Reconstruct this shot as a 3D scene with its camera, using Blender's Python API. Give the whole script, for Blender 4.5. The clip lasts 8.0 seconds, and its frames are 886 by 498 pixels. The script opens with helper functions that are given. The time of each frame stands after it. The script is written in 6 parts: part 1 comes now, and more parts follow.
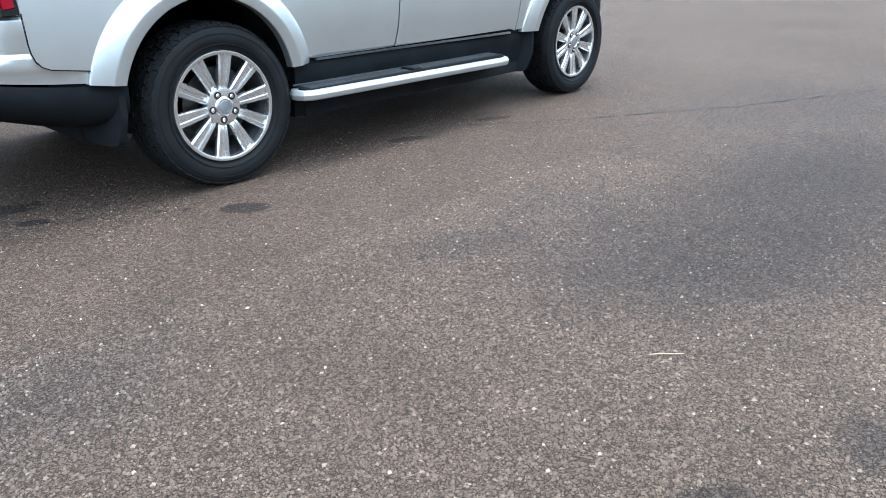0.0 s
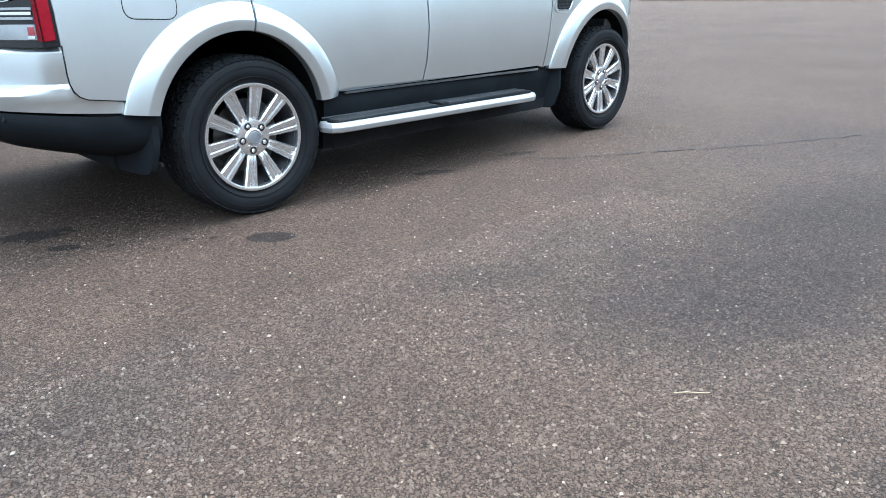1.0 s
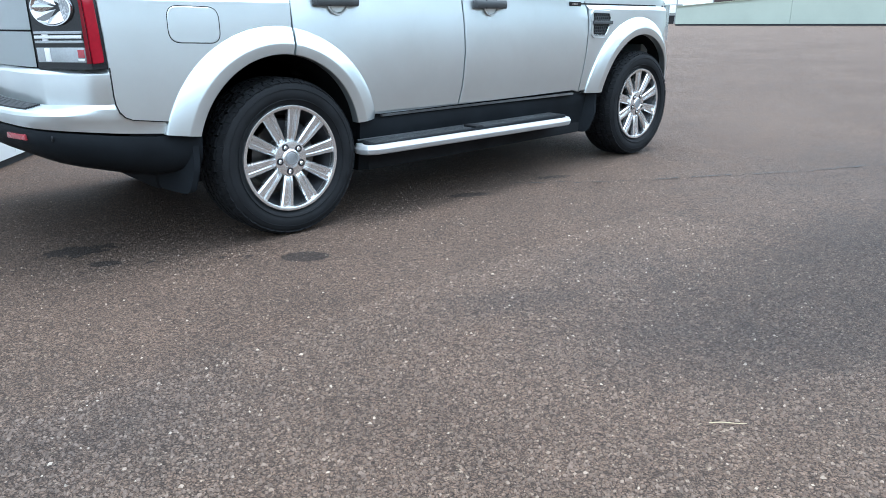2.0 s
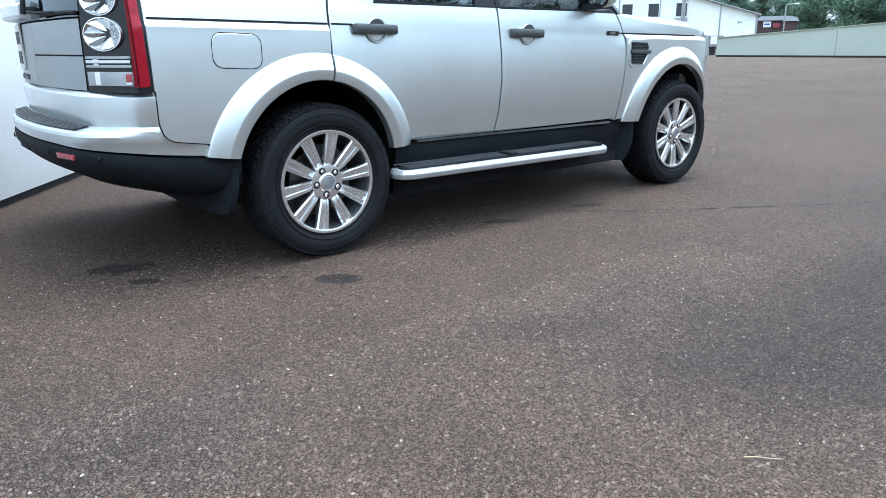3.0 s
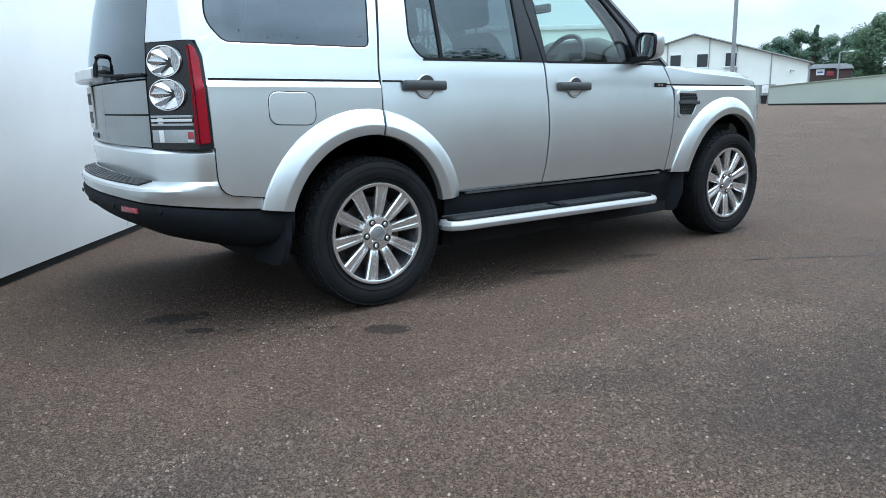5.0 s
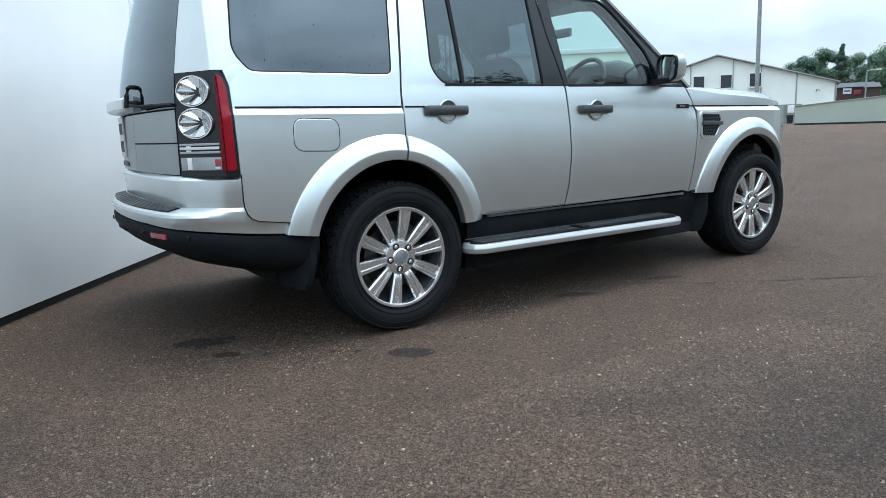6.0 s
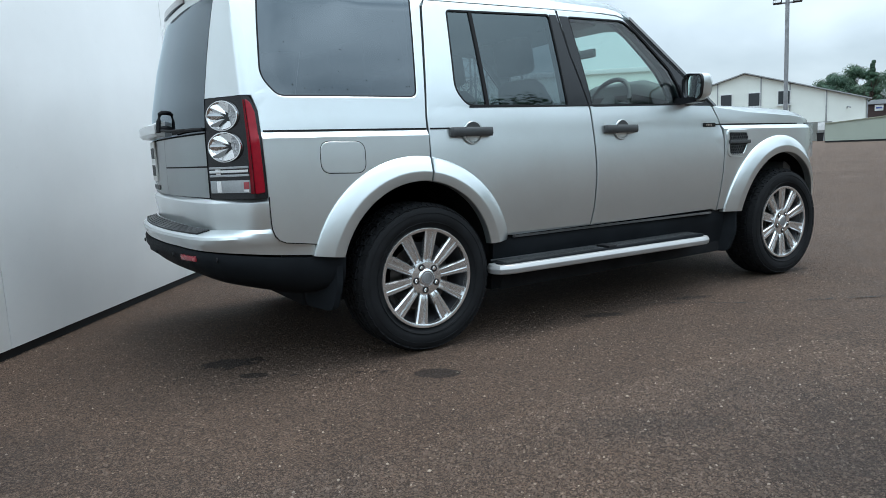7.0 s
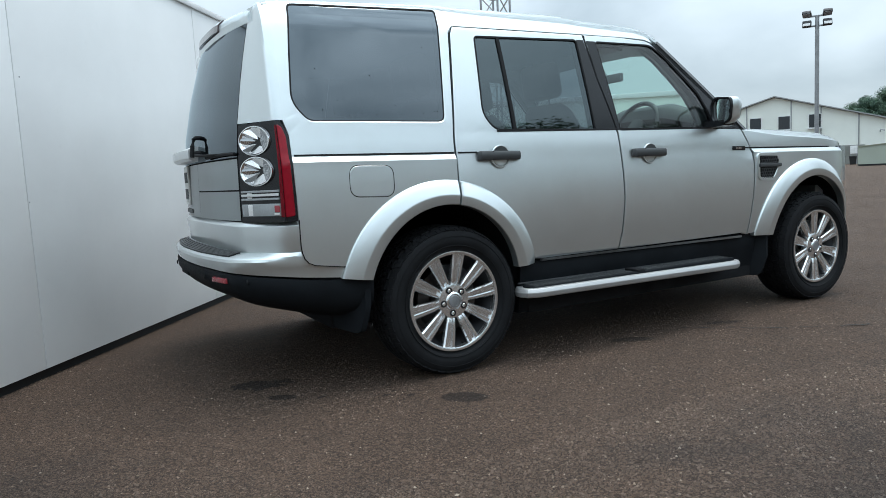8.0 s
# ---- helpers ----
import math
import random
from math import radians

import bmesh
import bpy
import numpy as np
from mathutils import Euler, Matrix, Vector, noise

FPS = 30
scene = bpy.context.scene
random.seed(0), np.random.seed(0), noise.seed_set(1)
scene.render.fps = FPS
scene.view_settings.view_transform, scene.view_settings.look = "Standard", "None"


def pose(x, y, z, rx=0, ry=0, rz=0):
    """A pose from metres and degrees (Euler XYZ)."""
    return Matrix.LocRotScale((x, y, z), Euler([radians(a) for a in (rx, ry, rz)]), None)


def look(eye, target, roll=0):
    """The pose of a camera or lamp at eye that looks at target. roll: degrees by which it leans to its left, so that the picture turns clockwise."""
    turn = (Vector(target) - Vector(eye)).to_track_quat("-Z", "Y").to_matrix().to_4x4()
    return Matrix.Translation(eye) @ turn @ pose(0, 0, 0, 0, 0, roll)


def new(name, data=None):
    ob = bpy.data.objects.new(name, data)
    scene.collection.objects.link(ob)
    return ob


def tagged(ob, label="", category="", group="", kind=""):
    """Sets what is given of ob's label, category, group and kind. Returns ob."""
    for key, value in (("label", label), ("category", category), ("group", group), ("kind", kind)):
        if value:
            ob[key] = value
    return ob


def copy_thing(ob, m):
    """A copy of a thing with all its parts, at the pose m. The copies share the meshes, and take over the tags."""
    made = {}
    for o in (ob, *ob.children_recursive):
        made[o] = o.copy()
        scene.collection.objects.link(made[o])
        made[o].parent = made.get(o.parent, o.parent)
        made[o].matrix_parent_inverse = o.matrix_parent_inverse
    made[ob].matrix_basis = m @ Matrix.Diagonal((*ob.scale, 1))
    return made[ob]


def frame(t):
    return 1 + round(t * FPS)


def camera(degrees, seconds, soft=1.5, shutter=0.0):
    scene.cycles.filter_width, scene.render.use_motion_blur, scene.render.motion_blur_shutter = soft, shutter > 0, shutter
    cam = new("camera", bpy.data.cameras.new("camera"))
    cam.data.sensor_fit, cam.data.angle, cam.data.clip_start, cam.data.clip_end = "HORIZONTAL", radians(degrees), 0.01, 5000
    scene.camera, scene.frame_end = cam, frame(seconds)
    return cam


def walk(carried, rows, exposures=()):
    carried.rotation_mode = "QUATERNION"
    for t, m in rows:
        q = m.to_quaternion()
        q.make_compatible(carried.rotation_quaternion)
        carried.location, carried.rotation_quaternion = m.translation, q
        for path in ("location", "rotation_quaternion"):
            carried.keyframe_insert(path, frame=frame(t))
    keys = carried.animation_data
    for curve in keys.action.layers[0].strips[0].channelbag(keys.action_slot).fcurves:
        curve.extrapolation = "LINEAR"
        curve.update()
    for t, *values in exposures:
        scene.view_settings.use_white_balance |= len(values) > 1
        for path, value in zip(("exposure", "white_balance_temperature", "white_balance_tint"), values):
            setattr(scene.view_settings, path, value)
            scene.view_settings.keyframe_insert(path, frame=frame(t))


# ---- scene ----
cam = camera(64.3, 8.0, soft=0.75)
PATH = [
    (0, (-1.66, -3.873, 1.02), (-0.325, -2.609, 0.234), -1.2),
    (0.5, (-1.65, -3.877, 1.01), (-0.327, -2.57, 0.273), -1.3),
    (1, (-1.652, -3.878, 1.008), (-0.34, -2.537, 0.315), -0.9),
    (1.5, (-1.658, -3.877, 1.013), (-0.367, -2.502, 0.348), -0.9),
    (3, (-1.652, -3.893, 1.0), (-0.452, -2.393, 0.443), -0.5),
    (3.5, (-1.658, -3.898, 1.003), (-0.477, -2.371, 0.48), -0.8),
    (4, (-1.663, -3.903, 1.004), (-0.503, -2.347, 0.522), -0.9),
    (4.5, (-1.66, -3.901, 1.006), (-0.524, -2.317, 0.558), -1.1),
    (6, (-1.664, -3.919, 1.004), (-0.599, -2.263, 0.657), -2.3),
    (6.5, (-1.667, -3.925, 1.004), (-0.63, -2.243, 0.693), -2.7),
    (7, (-1.666, -3.927, 1.003), (-0.656, -2.225, 0.718), -2.9),
    (7.5, (-1.666, -3.936, 1.001), (-0.691, -2.209, 0.749), -3.3),
    (8, (-1.677, -3.933, 1.001), (-0.724, -2.188, 0.787), -3.0),
]
EXPOSURE = [(0.0, 1.26), (1.5, 1.22), (3.5, 0.86), (4.5, 0.63), (6.5, 0.27), (8.0, -0.02)]
walk(cam, [(t, look(eye, target, roll)) for t, eye, target, roll in PATH], [(t, e, k, 10) for (t, e), k in zip(EXPOSURE, (5800, 5800, 5750, 5900, 6200, 6400))])

# ---- world, sun ----
world = bpy.data.worlds.new("overcast")
scene.world = world
world.use_nodes = True
wn, wl = world.node_tree.nodes, world.node_tree.links
wn.clear()
SUN_EL, SUN_AZ = 75.0, 0.0          # degrees; azimuth from +x towards +y


def wnode(kind, **sets):
    n = wn.new(kind)
    for key, value in sets.items():
        n.inputs[key].default_value = value
    return n


w_out = wn.new("ShaderNodeOutputWorld")
w_bg = wn.new("ShaderNodeBackground")
w_sky = wn.new("ShaderNodeTexSky")
w_sky.sky_type = "NISHITA"
w_sky.sun_disc = False
w_sky.sun_elevation = radians(SUN_EL)
w_sky.sun_rotation = radians(90 - SUN_AZ)
w_dim = wn.new("ShaderNodeVectorMath")
w_dim.operation = "SCALE"
w_dim.inputs[3].default_value = 0.09
wl.new(w_sky.outputs[0], w_dim.inputs[0])
w_tc = wn.new("ShaderNodeTexCoord")
w_map = wn.new("ShaderNodeMapping")
w_map.inputs["Scale"].default_value = (1.0, 1.0, 1.9)
w_map.inputs["Location"].default_value = (0.3, 0.1, 0.0)
wl.new(w_tc.outputs["Generated"], w_map.inputs[0])
w_n1 = wnode("ShaderNodeTexNoise", Scale=3.0, Detail=6.0, Roughness=0.46, Distortion=0.25)
wl.new(w_map.outputs[0], w_n1.inputs["Vector"])
w_ramp = wn.new("ShaderNodeValToRGB")
w_ramp.color_ramp.elements[0].position = 0.33
w_ramp.color_ramp.elements[0].color = (0.375, 0.465, 0.52, 1)
w_ramp.color_ramp.elements[1].position = 0.68
w_ramp.color_ramp.elements[1].color = (0.755, 0.875, 0.945, 1)
wl.new(w_n1.outputs["Fac"], w_ramp.inputs[0])
w_mix = wn.new("ShaderNodeMix")
w_mix.data_type = "RGBA"
w_mix.inputs[0].default_value = 0.88
wl.new(w_dim.outputs[0], w_mix.inputs[6])
wl.new(w_ramp.outputs[0], w_mix.inputs[7])
# an overcast sky is brighter overhead
w_sep = wn.new("ShaderNodeSeparateXYZ")
wl.new(w_tc.outputs["Generated"], w_sep.inputs[0])
w_high = wn.new("ShaderNodeMath")
w_high.operation, w_high.use_clamp = "MAXIMUM", True
w_high.inputs[1].default_value = 0.0
wl.new(w_sep.outputs["Z"], w_high.inputs[0])
w_pow = wn.new("ShaderNodeMath")
w_pow.operation = "POWER"
w_pow.inputs[1].default_value = 1.6
wl.new(w_high.outputs[0], w_pow.inputs[0])
w_up = wn.new("ShaderNodeMath")
w_up.operation = "MULTIPLY_ADD"
w_up.inputs[1].default_value, w_up.inputs[2].default_value = 2.75, 1.0
wl.new(w_pow.outputs[0], w_up.inputs[0])
w_lift = wn.new("ShaderNodeVectorMath")
w_lift.operation = "SCALE"
wl.new(w_mix.outputs[2], w_lift.inputs[0])
wl.new(w_up.outputs[0], w_lift.inputs[3])
wl.new(w_lift.outputs[0], w_bg.inputs[0])
w_bg.inputs[1].default_value = 1.14
wl.new(w_bg.outputs[0], w_out.inputs[0])

sun = new("sun", bpy.data.lights.new("sun", "SUN"))
sun.data.energy = 1.6
sun.data.angle = radians(24)
sun.data.color = (1.0, 0.96, 0.9)
_s = Vector((math.cos(radians(SUN_EL)) * math.cos(radians(SUN_AZ)), math.cos(radians(SUN_EL)) * math.sin(radians(SUN_AZ)), math.sin(radians(SUN_EL))))
sun.matrix_world = look(_s * 60, (0, 0, 0))


# ---- materials ----
class Mat:
    """A node material with its Principled shader and short ways to wire it."""

    def __init__(self, name, base=(0.5, 0.5, 0.5), rough=0.5, metal=0.0, coat=0.0, spec=0.5):
        self.m = bpy.data.materials.new(name)
        self.m.use_nodes = True
        self.n, self.l = self.m.node_tree.nodes, self.m.node_tree.links
        self.p = self.n["Principled BSDF"]
        self.p.inputs["Base Color"].default_value = (*base, 1)
        self.p.inputs["Roughness"].default_value = rough
        self.p.inputs["Metallic"].default_value = metal
        self.p.inputs["Coat Weight"].default_value = coat
        self.p.inputs["Coat Roughness"].default_value = 0.03
        self.p.inputs["Specular IOR Level"].default_value = spec
        self.co = self.n.new("ShaderNodeTexCoord").outputs["Object"]

    def tex(self, kind, scale, co=None, **sets):
        t = self.n.new("ShaderNodeTex" + kind)
        t.inputs["Scale"].default_value = scale
        for key, value in sets.items():
            t.inputs[key].default_value = value
        self.l.new(co or self.co, t.inputs["Vector"])
        return t

    def ramp(self, fac, stops):
        r = self.n.new("ShaderNodeValToRGB")
        e = r.color_ramp.elements
        while len(e) < len(stops):
            e.new(0.5)
        for el, (at, c) in zip(e, stops):
            el.position = at
            el.color = (*c, 1) if isinstance(c, tuple) else (c, c, c, 1)
        self.l.new(fac, r.inputs[0])
        return r.outputs[0]

    def mix(self, fac, a, b, blend="MIX"):
        x = self.n.new("ShaderNodeMix")
        x.data_type, x.blend_type = "RGBA", blend
        for slot, v in ((0, fac), (6, a), (7, b)):
            if isinstance(v, (int, float)):
                x.inputs[slot].default_value = v if slot == 0 else (v, v, v, 1)
            elif isinstance(v, tuple):
                x.inputs[slot].default_value = (*v, 1)
            else:
                self.l.new(v, x.inputs[slot])
        return x.outputs[2]

    def math(self, op, a, b=0.0, clamp=False):
        x = self.n.new("ShaderNodeMath")
        x.operation, x.use_clamp = op, clamp
        for slot, v in ((0, a), (1, b)):
            if isinstance(v, (int, float)):
                x.inputs[slot].default_value = v
            else:
                self.l.new(v, x.inputs[slot])
        return x.outputs[0]

    def bump(self, height, dist=0.002, strength=1.0):
        b = self.n.new("ShaderNodeBump")
        b.inputs["Distance"].default_value = dist
        b.inputs["Strength"].default_value = strength
        self.l.new(height, b.inputs["Height"])
        prior = self.p.inputs["Normal"]
        if prior.is_linked:
            self.l.new(prior.links[0].from_socket, b.inputs["Normal"])
        self.l.new(b.outputs[0], prior)

    def base(self, socket):
        self.l.new(socket, self.p.inputs["Base Color"])

    def rough(self, socket):
        self.l.new(socket, self.p.inputs["Roughness"])


def worn(name, base, rough, metal=0.0, coat=0.0, vary=0.12, scale=6.0, fine=180.0, bump=0.0, spec=0.5, grain_share=0.35):
    """A plain surface with soft blotches, fine grain and, where asked, relief."""
    k = Mat(name, base, rough, metal, coat, spec)
    big = k.tex("Noise", scale, Detail=5.0, Roughness=0.6).outputs["Fac"]
    lo, hi = tuple(c * (1 - vary) for c in base), tuple(min(1, c * (1 + vary)) for c in base)
    col = k.ramp(big, ((0.3, lo), (0.7, hi)))
    grain = k.tex("Noise", fine, Detail=3.0).outputs["Fac"]
    k.base(k.mix(grain_share, col, k.mix(1.0, col, k.ramp(grain, ((0.3, 0.75), (0.7, 1.2))), "MULTIPLY")))
    k.rough(k.ramp(big, ((0.3, max(0.02, rough - 0.07)), (0.7, min(1, rough + 0.07)))))
    if bump:
        k.bump(grain, bump)
    return k.m


def silver_paint():
    k = Mat("silver_metallic_paint", (0.70, 0.752, 0.76), 0.3, 0.88, 1.0)
    flake = k.tex("Voronoi", 900.0).outputs["Color"]
    soft = k.tex("Noise", 2.2, Detail=6.0, Roughness=0.65).outputs["Fac"]
    dust = k.tex("Noise", 45.0, Detail=5.0, Roughness=0.7).outputs["Fac"]
    col = k.mix(0.03, (0.70, 0.752, 0.76), flake, "OVERLAY")
    col = k.mix(k.ramp(soft, ((0.45, 0.0), (0.8, 0.16))), col, (0.40, 0.39, 0.36))
    k.base(col)
    k.rough(k.ramp(dust, ((0.3, 0.33), (0.75, 0.365))))
    k.p.inputs["Coat Roughness"].default_value = 0.05
    return k.m


def pane(name, tint, gloss=1.45, sheen=(1.0, 1.0, 1.0), ripple=0.25):
    """Glass as a thin sheet: tinted see-through, with the gloss of its surface."""
    m = bpy.data.materials.new(name)
    m.use_nodes = True
    n, l = m.node_tree.nodes, m.node_tree.links
    n.clear()
    out = n.new("ShaderNodeOutputMaterial")
    tr, gl, mx, fr = (n.new("ShaderNode" + k) for k in ("BsdfTransparent", "BsdfGlossy", "MixShader", "Fresnel"))
    tr.inputs[0].default_value = (*tint, 1)
    gl.inputs["Roughness"].default_value = 0.02
    gl.inputs["Color"].default_value = (*sheen, 1)
    fr.inputs[0].default_value = gloss
    tc = n.new("ShaderNodeTexCoord")
    nz = n.new("ShaderNodeTexNoise")
    nz.inputs["Scale"].default_value = 5.0
    l.new(tc.outputs["Object"], nz.inputs["Vector"])
    b = n.new("ShaderNodeBump")
    b.inputs["Distance"].default_value = 0.002
    b.inputs["Strength"].default_value = ripple
    l.new(nz.outputs["Fac"], b.inputs["Height"])
    l.new(b.outputs[0], gl.inputs["Normal"])
    l.new(fr.outputs[0], mx.inputs[0])
    l.new(tr.outputs[0], mx.inputs[1])
    l.new(gl.outputs[0], mx.inputs[2])
    l.new(mx.outputs[0], out.inputs[0])
    return m


def ellipse_mask(k, cx, cy, rx, ry, turn, edge, noise_out, ragged):
    """1 inside a ragged ellipse on the ground, 0 outside."""
    mp = k.n.new("ShaderNodeMapping")
    mp.vector_type = "TEXTURE"
    mp.inputs["Location"].default_value = (cx, cy, 0)
    mp.inputs["Rotation"].default_value = (0, 0, radians(turn))
    mp.inputs["Scale"].default_value = (rx, ry, 1e6)
    k.l.new(k.co, mp.inputs[0])
    ln = k.n.new("ShaderNodeVectorMath")
    ln.operation = "LENGTH"
    k.l.new(mp.outputs[0], ln.inputs[0])
    d = k.math("ADD", ln.outputs["Value"], k.math("MULTIPLY", k.math("SUBTRACT", noise_out, 0.5), ragged))
    return k.ramp(d, ((max(0.0, 1 - edge), 1.0), (1.0, 0.0)))


# x, y, half axes, turn, softness, raggedness, share of light left
# damp patches; some wide soft ones paint lens vignetting onto the ground
DAMP_AND_VIGNETTE = ((1.6, -3.05, 1.7, 0.75, -8, 0.75, 0.5, 0.56), (0.6, -3.2, 0.9, 0.5, -20, 0.9, 0.7, 0.68), (0.14, -2.25, 0.34, 0.18, -25, 0.9, 1.2, 0.76), (3.6, -2.6, 2.4, 1.2, -8, 0.9, 0.8, 0.80),
        (0.75, -2.35, 0.6, 0.4, -20, 0.9, 1.0, 0.82), (-1.15, -2.15, 0.55, 0.42, 40, 0.8, 1.1, 0.80), (-1.95, -1.25, 0.6, 0.5, 0, 0.8, 1.0, 0.72), (0.35, -2.75, 0.65, 0.45, -25, 0.9, 1.0, 0.83), (-1.55, -1.95, 0.5, 0.5, 0, 0.9, 1.0, 0.86), (-0.10, -3.70, 0.17, 0.10, 10, 0.7, 1.0, 0.60))
# small ragged dark spots on open ground, beside the car and under its tail
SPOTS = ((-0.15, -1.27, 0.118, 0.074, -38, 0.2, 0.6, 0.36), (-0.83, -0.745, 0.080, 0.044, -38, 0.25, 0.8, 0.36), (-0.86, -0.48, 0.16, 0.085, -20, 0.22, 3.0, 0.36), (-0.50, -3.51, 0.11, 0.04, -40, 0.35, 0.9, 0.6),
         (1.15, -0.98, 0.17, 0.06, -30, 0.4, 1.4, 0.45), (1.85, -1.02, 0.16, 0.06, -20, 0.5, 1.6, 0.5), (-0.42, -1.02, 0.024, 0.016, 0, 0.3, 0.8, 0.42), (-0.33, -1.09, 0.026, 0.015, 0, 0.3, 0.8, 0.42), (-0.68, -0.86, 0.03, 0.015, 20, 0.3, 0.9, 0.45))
STAINS_AND_VIGNETTE = DAMP_AND_VIGNETTE + SPOTS


def ground_tone(k, col):
    """Broad patches, blotches, the stains of the yard and painted-in vignetting, alike on the tarmac and its stones."""
    broad = k.tex("Noise", 0.55, Detail=6.0, Roughness=0.62).outputs["Fac"]
    mid = k.tex("Noise", 3.5, Detail=7.0, Roughness=0.68).outputs["Fac"]
    rag = k.tex("Noise", 13.0, Detail=7.0, Roughness=0.65).outputs["Fac"]
    col = k.mix(1.0, col, k.ramp(broad, ((0.3, (0.79, 0.672, 0.555)), (0.7, (1.085, 0.94, 0.785)))), "MULTIPLY")
    col = k.mix(1.0, col, k.ramp(mid, ((0.25, 0.78), (0.75, 1.18))), "MULTIPLY")
    col = k.mix(k.ramp(k.tex("Noise", 0.9, Detail=4.0).outputs["Fac"], ((0.45, 0.0), (0.75, 0.15))), col, k.mix(1.0, col, (0.82, 0.93, 1.03), "MULTIPLY"))
    for cx, cy, rx, ry, turn, edge, ragged, dark in STAINS_AND_VIGNETTE:
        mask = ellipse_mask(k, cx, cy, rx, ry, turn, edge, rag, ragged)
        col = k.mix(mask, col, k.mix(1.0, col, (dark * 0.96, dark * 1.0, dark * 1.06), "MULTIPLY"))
    return col


def tarmac():
    k = Mat("worn_reddish_tarmac", (0.1, 0.09, 0.08), 0.8, spec=0.26)
    wob = k.tex("Noise", 70.0, Detail=3.0).outputs["Color"]
    warped = k.mix(0.02, k.co, wob, "ADD")

    def stones(scale):
        """Rounded stones: the share of binder round each, its own tint, and its dome."""
        t = k.tex("Voronoi", scale, warped)
        sep = k.n.new("ShaderNodeSeparateColor")
        k.l.new(t.outputs["Color"], sep.inputs[0])
        return t.outputs["Distance"], sep.outputs

    d_big, big = stones(72.0)
    d_fine, fine = stones(165.0)
    grime = k.tex("Noise", 34.0, Detail=5.0, Roughness=0.7).outputs["Fac"]
    clump = k.tex("Noise", 90.0, Detail=3.0, Roughness=0.65).outputs["Fac"]
    mid = k.tex("Noise", 3.5, Detail=7.0, Roughness=0.68).outputs["Fac"]
    grain = k.tex("Noise", 600.0, Detail=3.0, Roughness=0.7).outputs["Fac"]
    tints = ((0.0, (0.128, 0.096, 0.081)), (0.35, (0.150, 0.114, 0.097)), (0.8, (0.172, 0.133, 0.114)), (0.97, (0.20, 0.160, 0.138)), (1.0, (0.31, 0.27, 0.235)))
    binder = (0.042, 0.032, 0.028)
    small = k.mix(k.ramp(d_fine, ((0.42, 0.0), (0.62, 0.75))), k.ramp(fine[0], tints), binder)
    large = k.mix(k.ramp(d_big, ((0.44, 0.0), (0.64, 0.8))), k.ramp(big[0], tints), binder)
    col = k.mix(k.ramp(big[1], ((0.50, 0.0), (0.58, 1.0))), small, large)
    edges = k.n.new("ShaderNodeTexVoronoi")
    edges.feature = "DISTANCE_TO_EDGE"
    edges.inputs["Scale"].default_value = 105.0
    k.l.new(k.mix(0.012, k.co, wob, "ADD"), edges.inputs["Vector"])
    crack = k.math("MULTIPLY", k.ramp(edges.outputs["Distance"], ((0.02, 1.0), (0.12, 0.0))), k.ramp(k.tex("Noise", 120.0, Detail=2.0).outputs["Fac"], ((0.38, 0.0), (0.52, 1.0))))
    col = k.mix(crack, col, (0.022, 0.017, 0.015))
    col = k.mix(1.0, col, k.ramp(clump, ((0.34, 0.76), (0.44, 0.97), (0.55, 1.05), (0.66, 1.16))), "MULTIPLY")
    col = k.mix(1.0, col, k.ramp(grime, ((0.34, 0.80), (0.46, 0.98), (0.56, 1.04), (0.68, 1.15))), "MULTIPLY")
    col = k.mix(1.0, col, k.ramp(grain, ((0.3, 0.86), (0.7, 1.14))), "MULTIPLY")
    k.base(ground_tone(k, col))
    k.rough(k.ramp(mid, ((0.3, 0.76), (0.7, 0.92))))
    dome = k.mix(k.ramp(big[1], ((0.50, 0.0), (0.58, 1.0))), k.ramp(d_fine, ((0.05, 0.62), (0.7, 0.0))), k.ramp(d_big, ((0.05, 1.0), (0.7, 0.0))))
    k.bump(k.mix(0.35, k.mix(0.3, dome, clump), k.ramp(edges.outputs["Distance"], ((0.0, 0.0), (0.25, 1.0)))), 0.013, 1.0)
    return k.m


def wall_sheet():
    k = Mat("white_coated_steel_sheet", (0.80, 0.82, 0.82), 0.34, 0.0, 0.3)
    big = k.tex("Noise", 0.8, Detail=6.0, Roughness=0.6).outputs["Fac"]
    grime = k.tex("Noise", 14.0, Detail=8.0, Roughness=0.7).outputs["Fac"]
    col = k.ramp(big, ((0.3, (0.74, 0.75, 0.75)), (0.7, (0.83, 0.84, 0.84))))
    k.base(k.mix(k.ramp(grime, ((0.62, 0.0), (0.85, 0.35))), col, (0.55, 0.55, 0.53)))
    k.bump(k.tex("Noise", 1.6, Detail=1.0).outputs["Fac"], 0.03, 0.5)
    return k.m


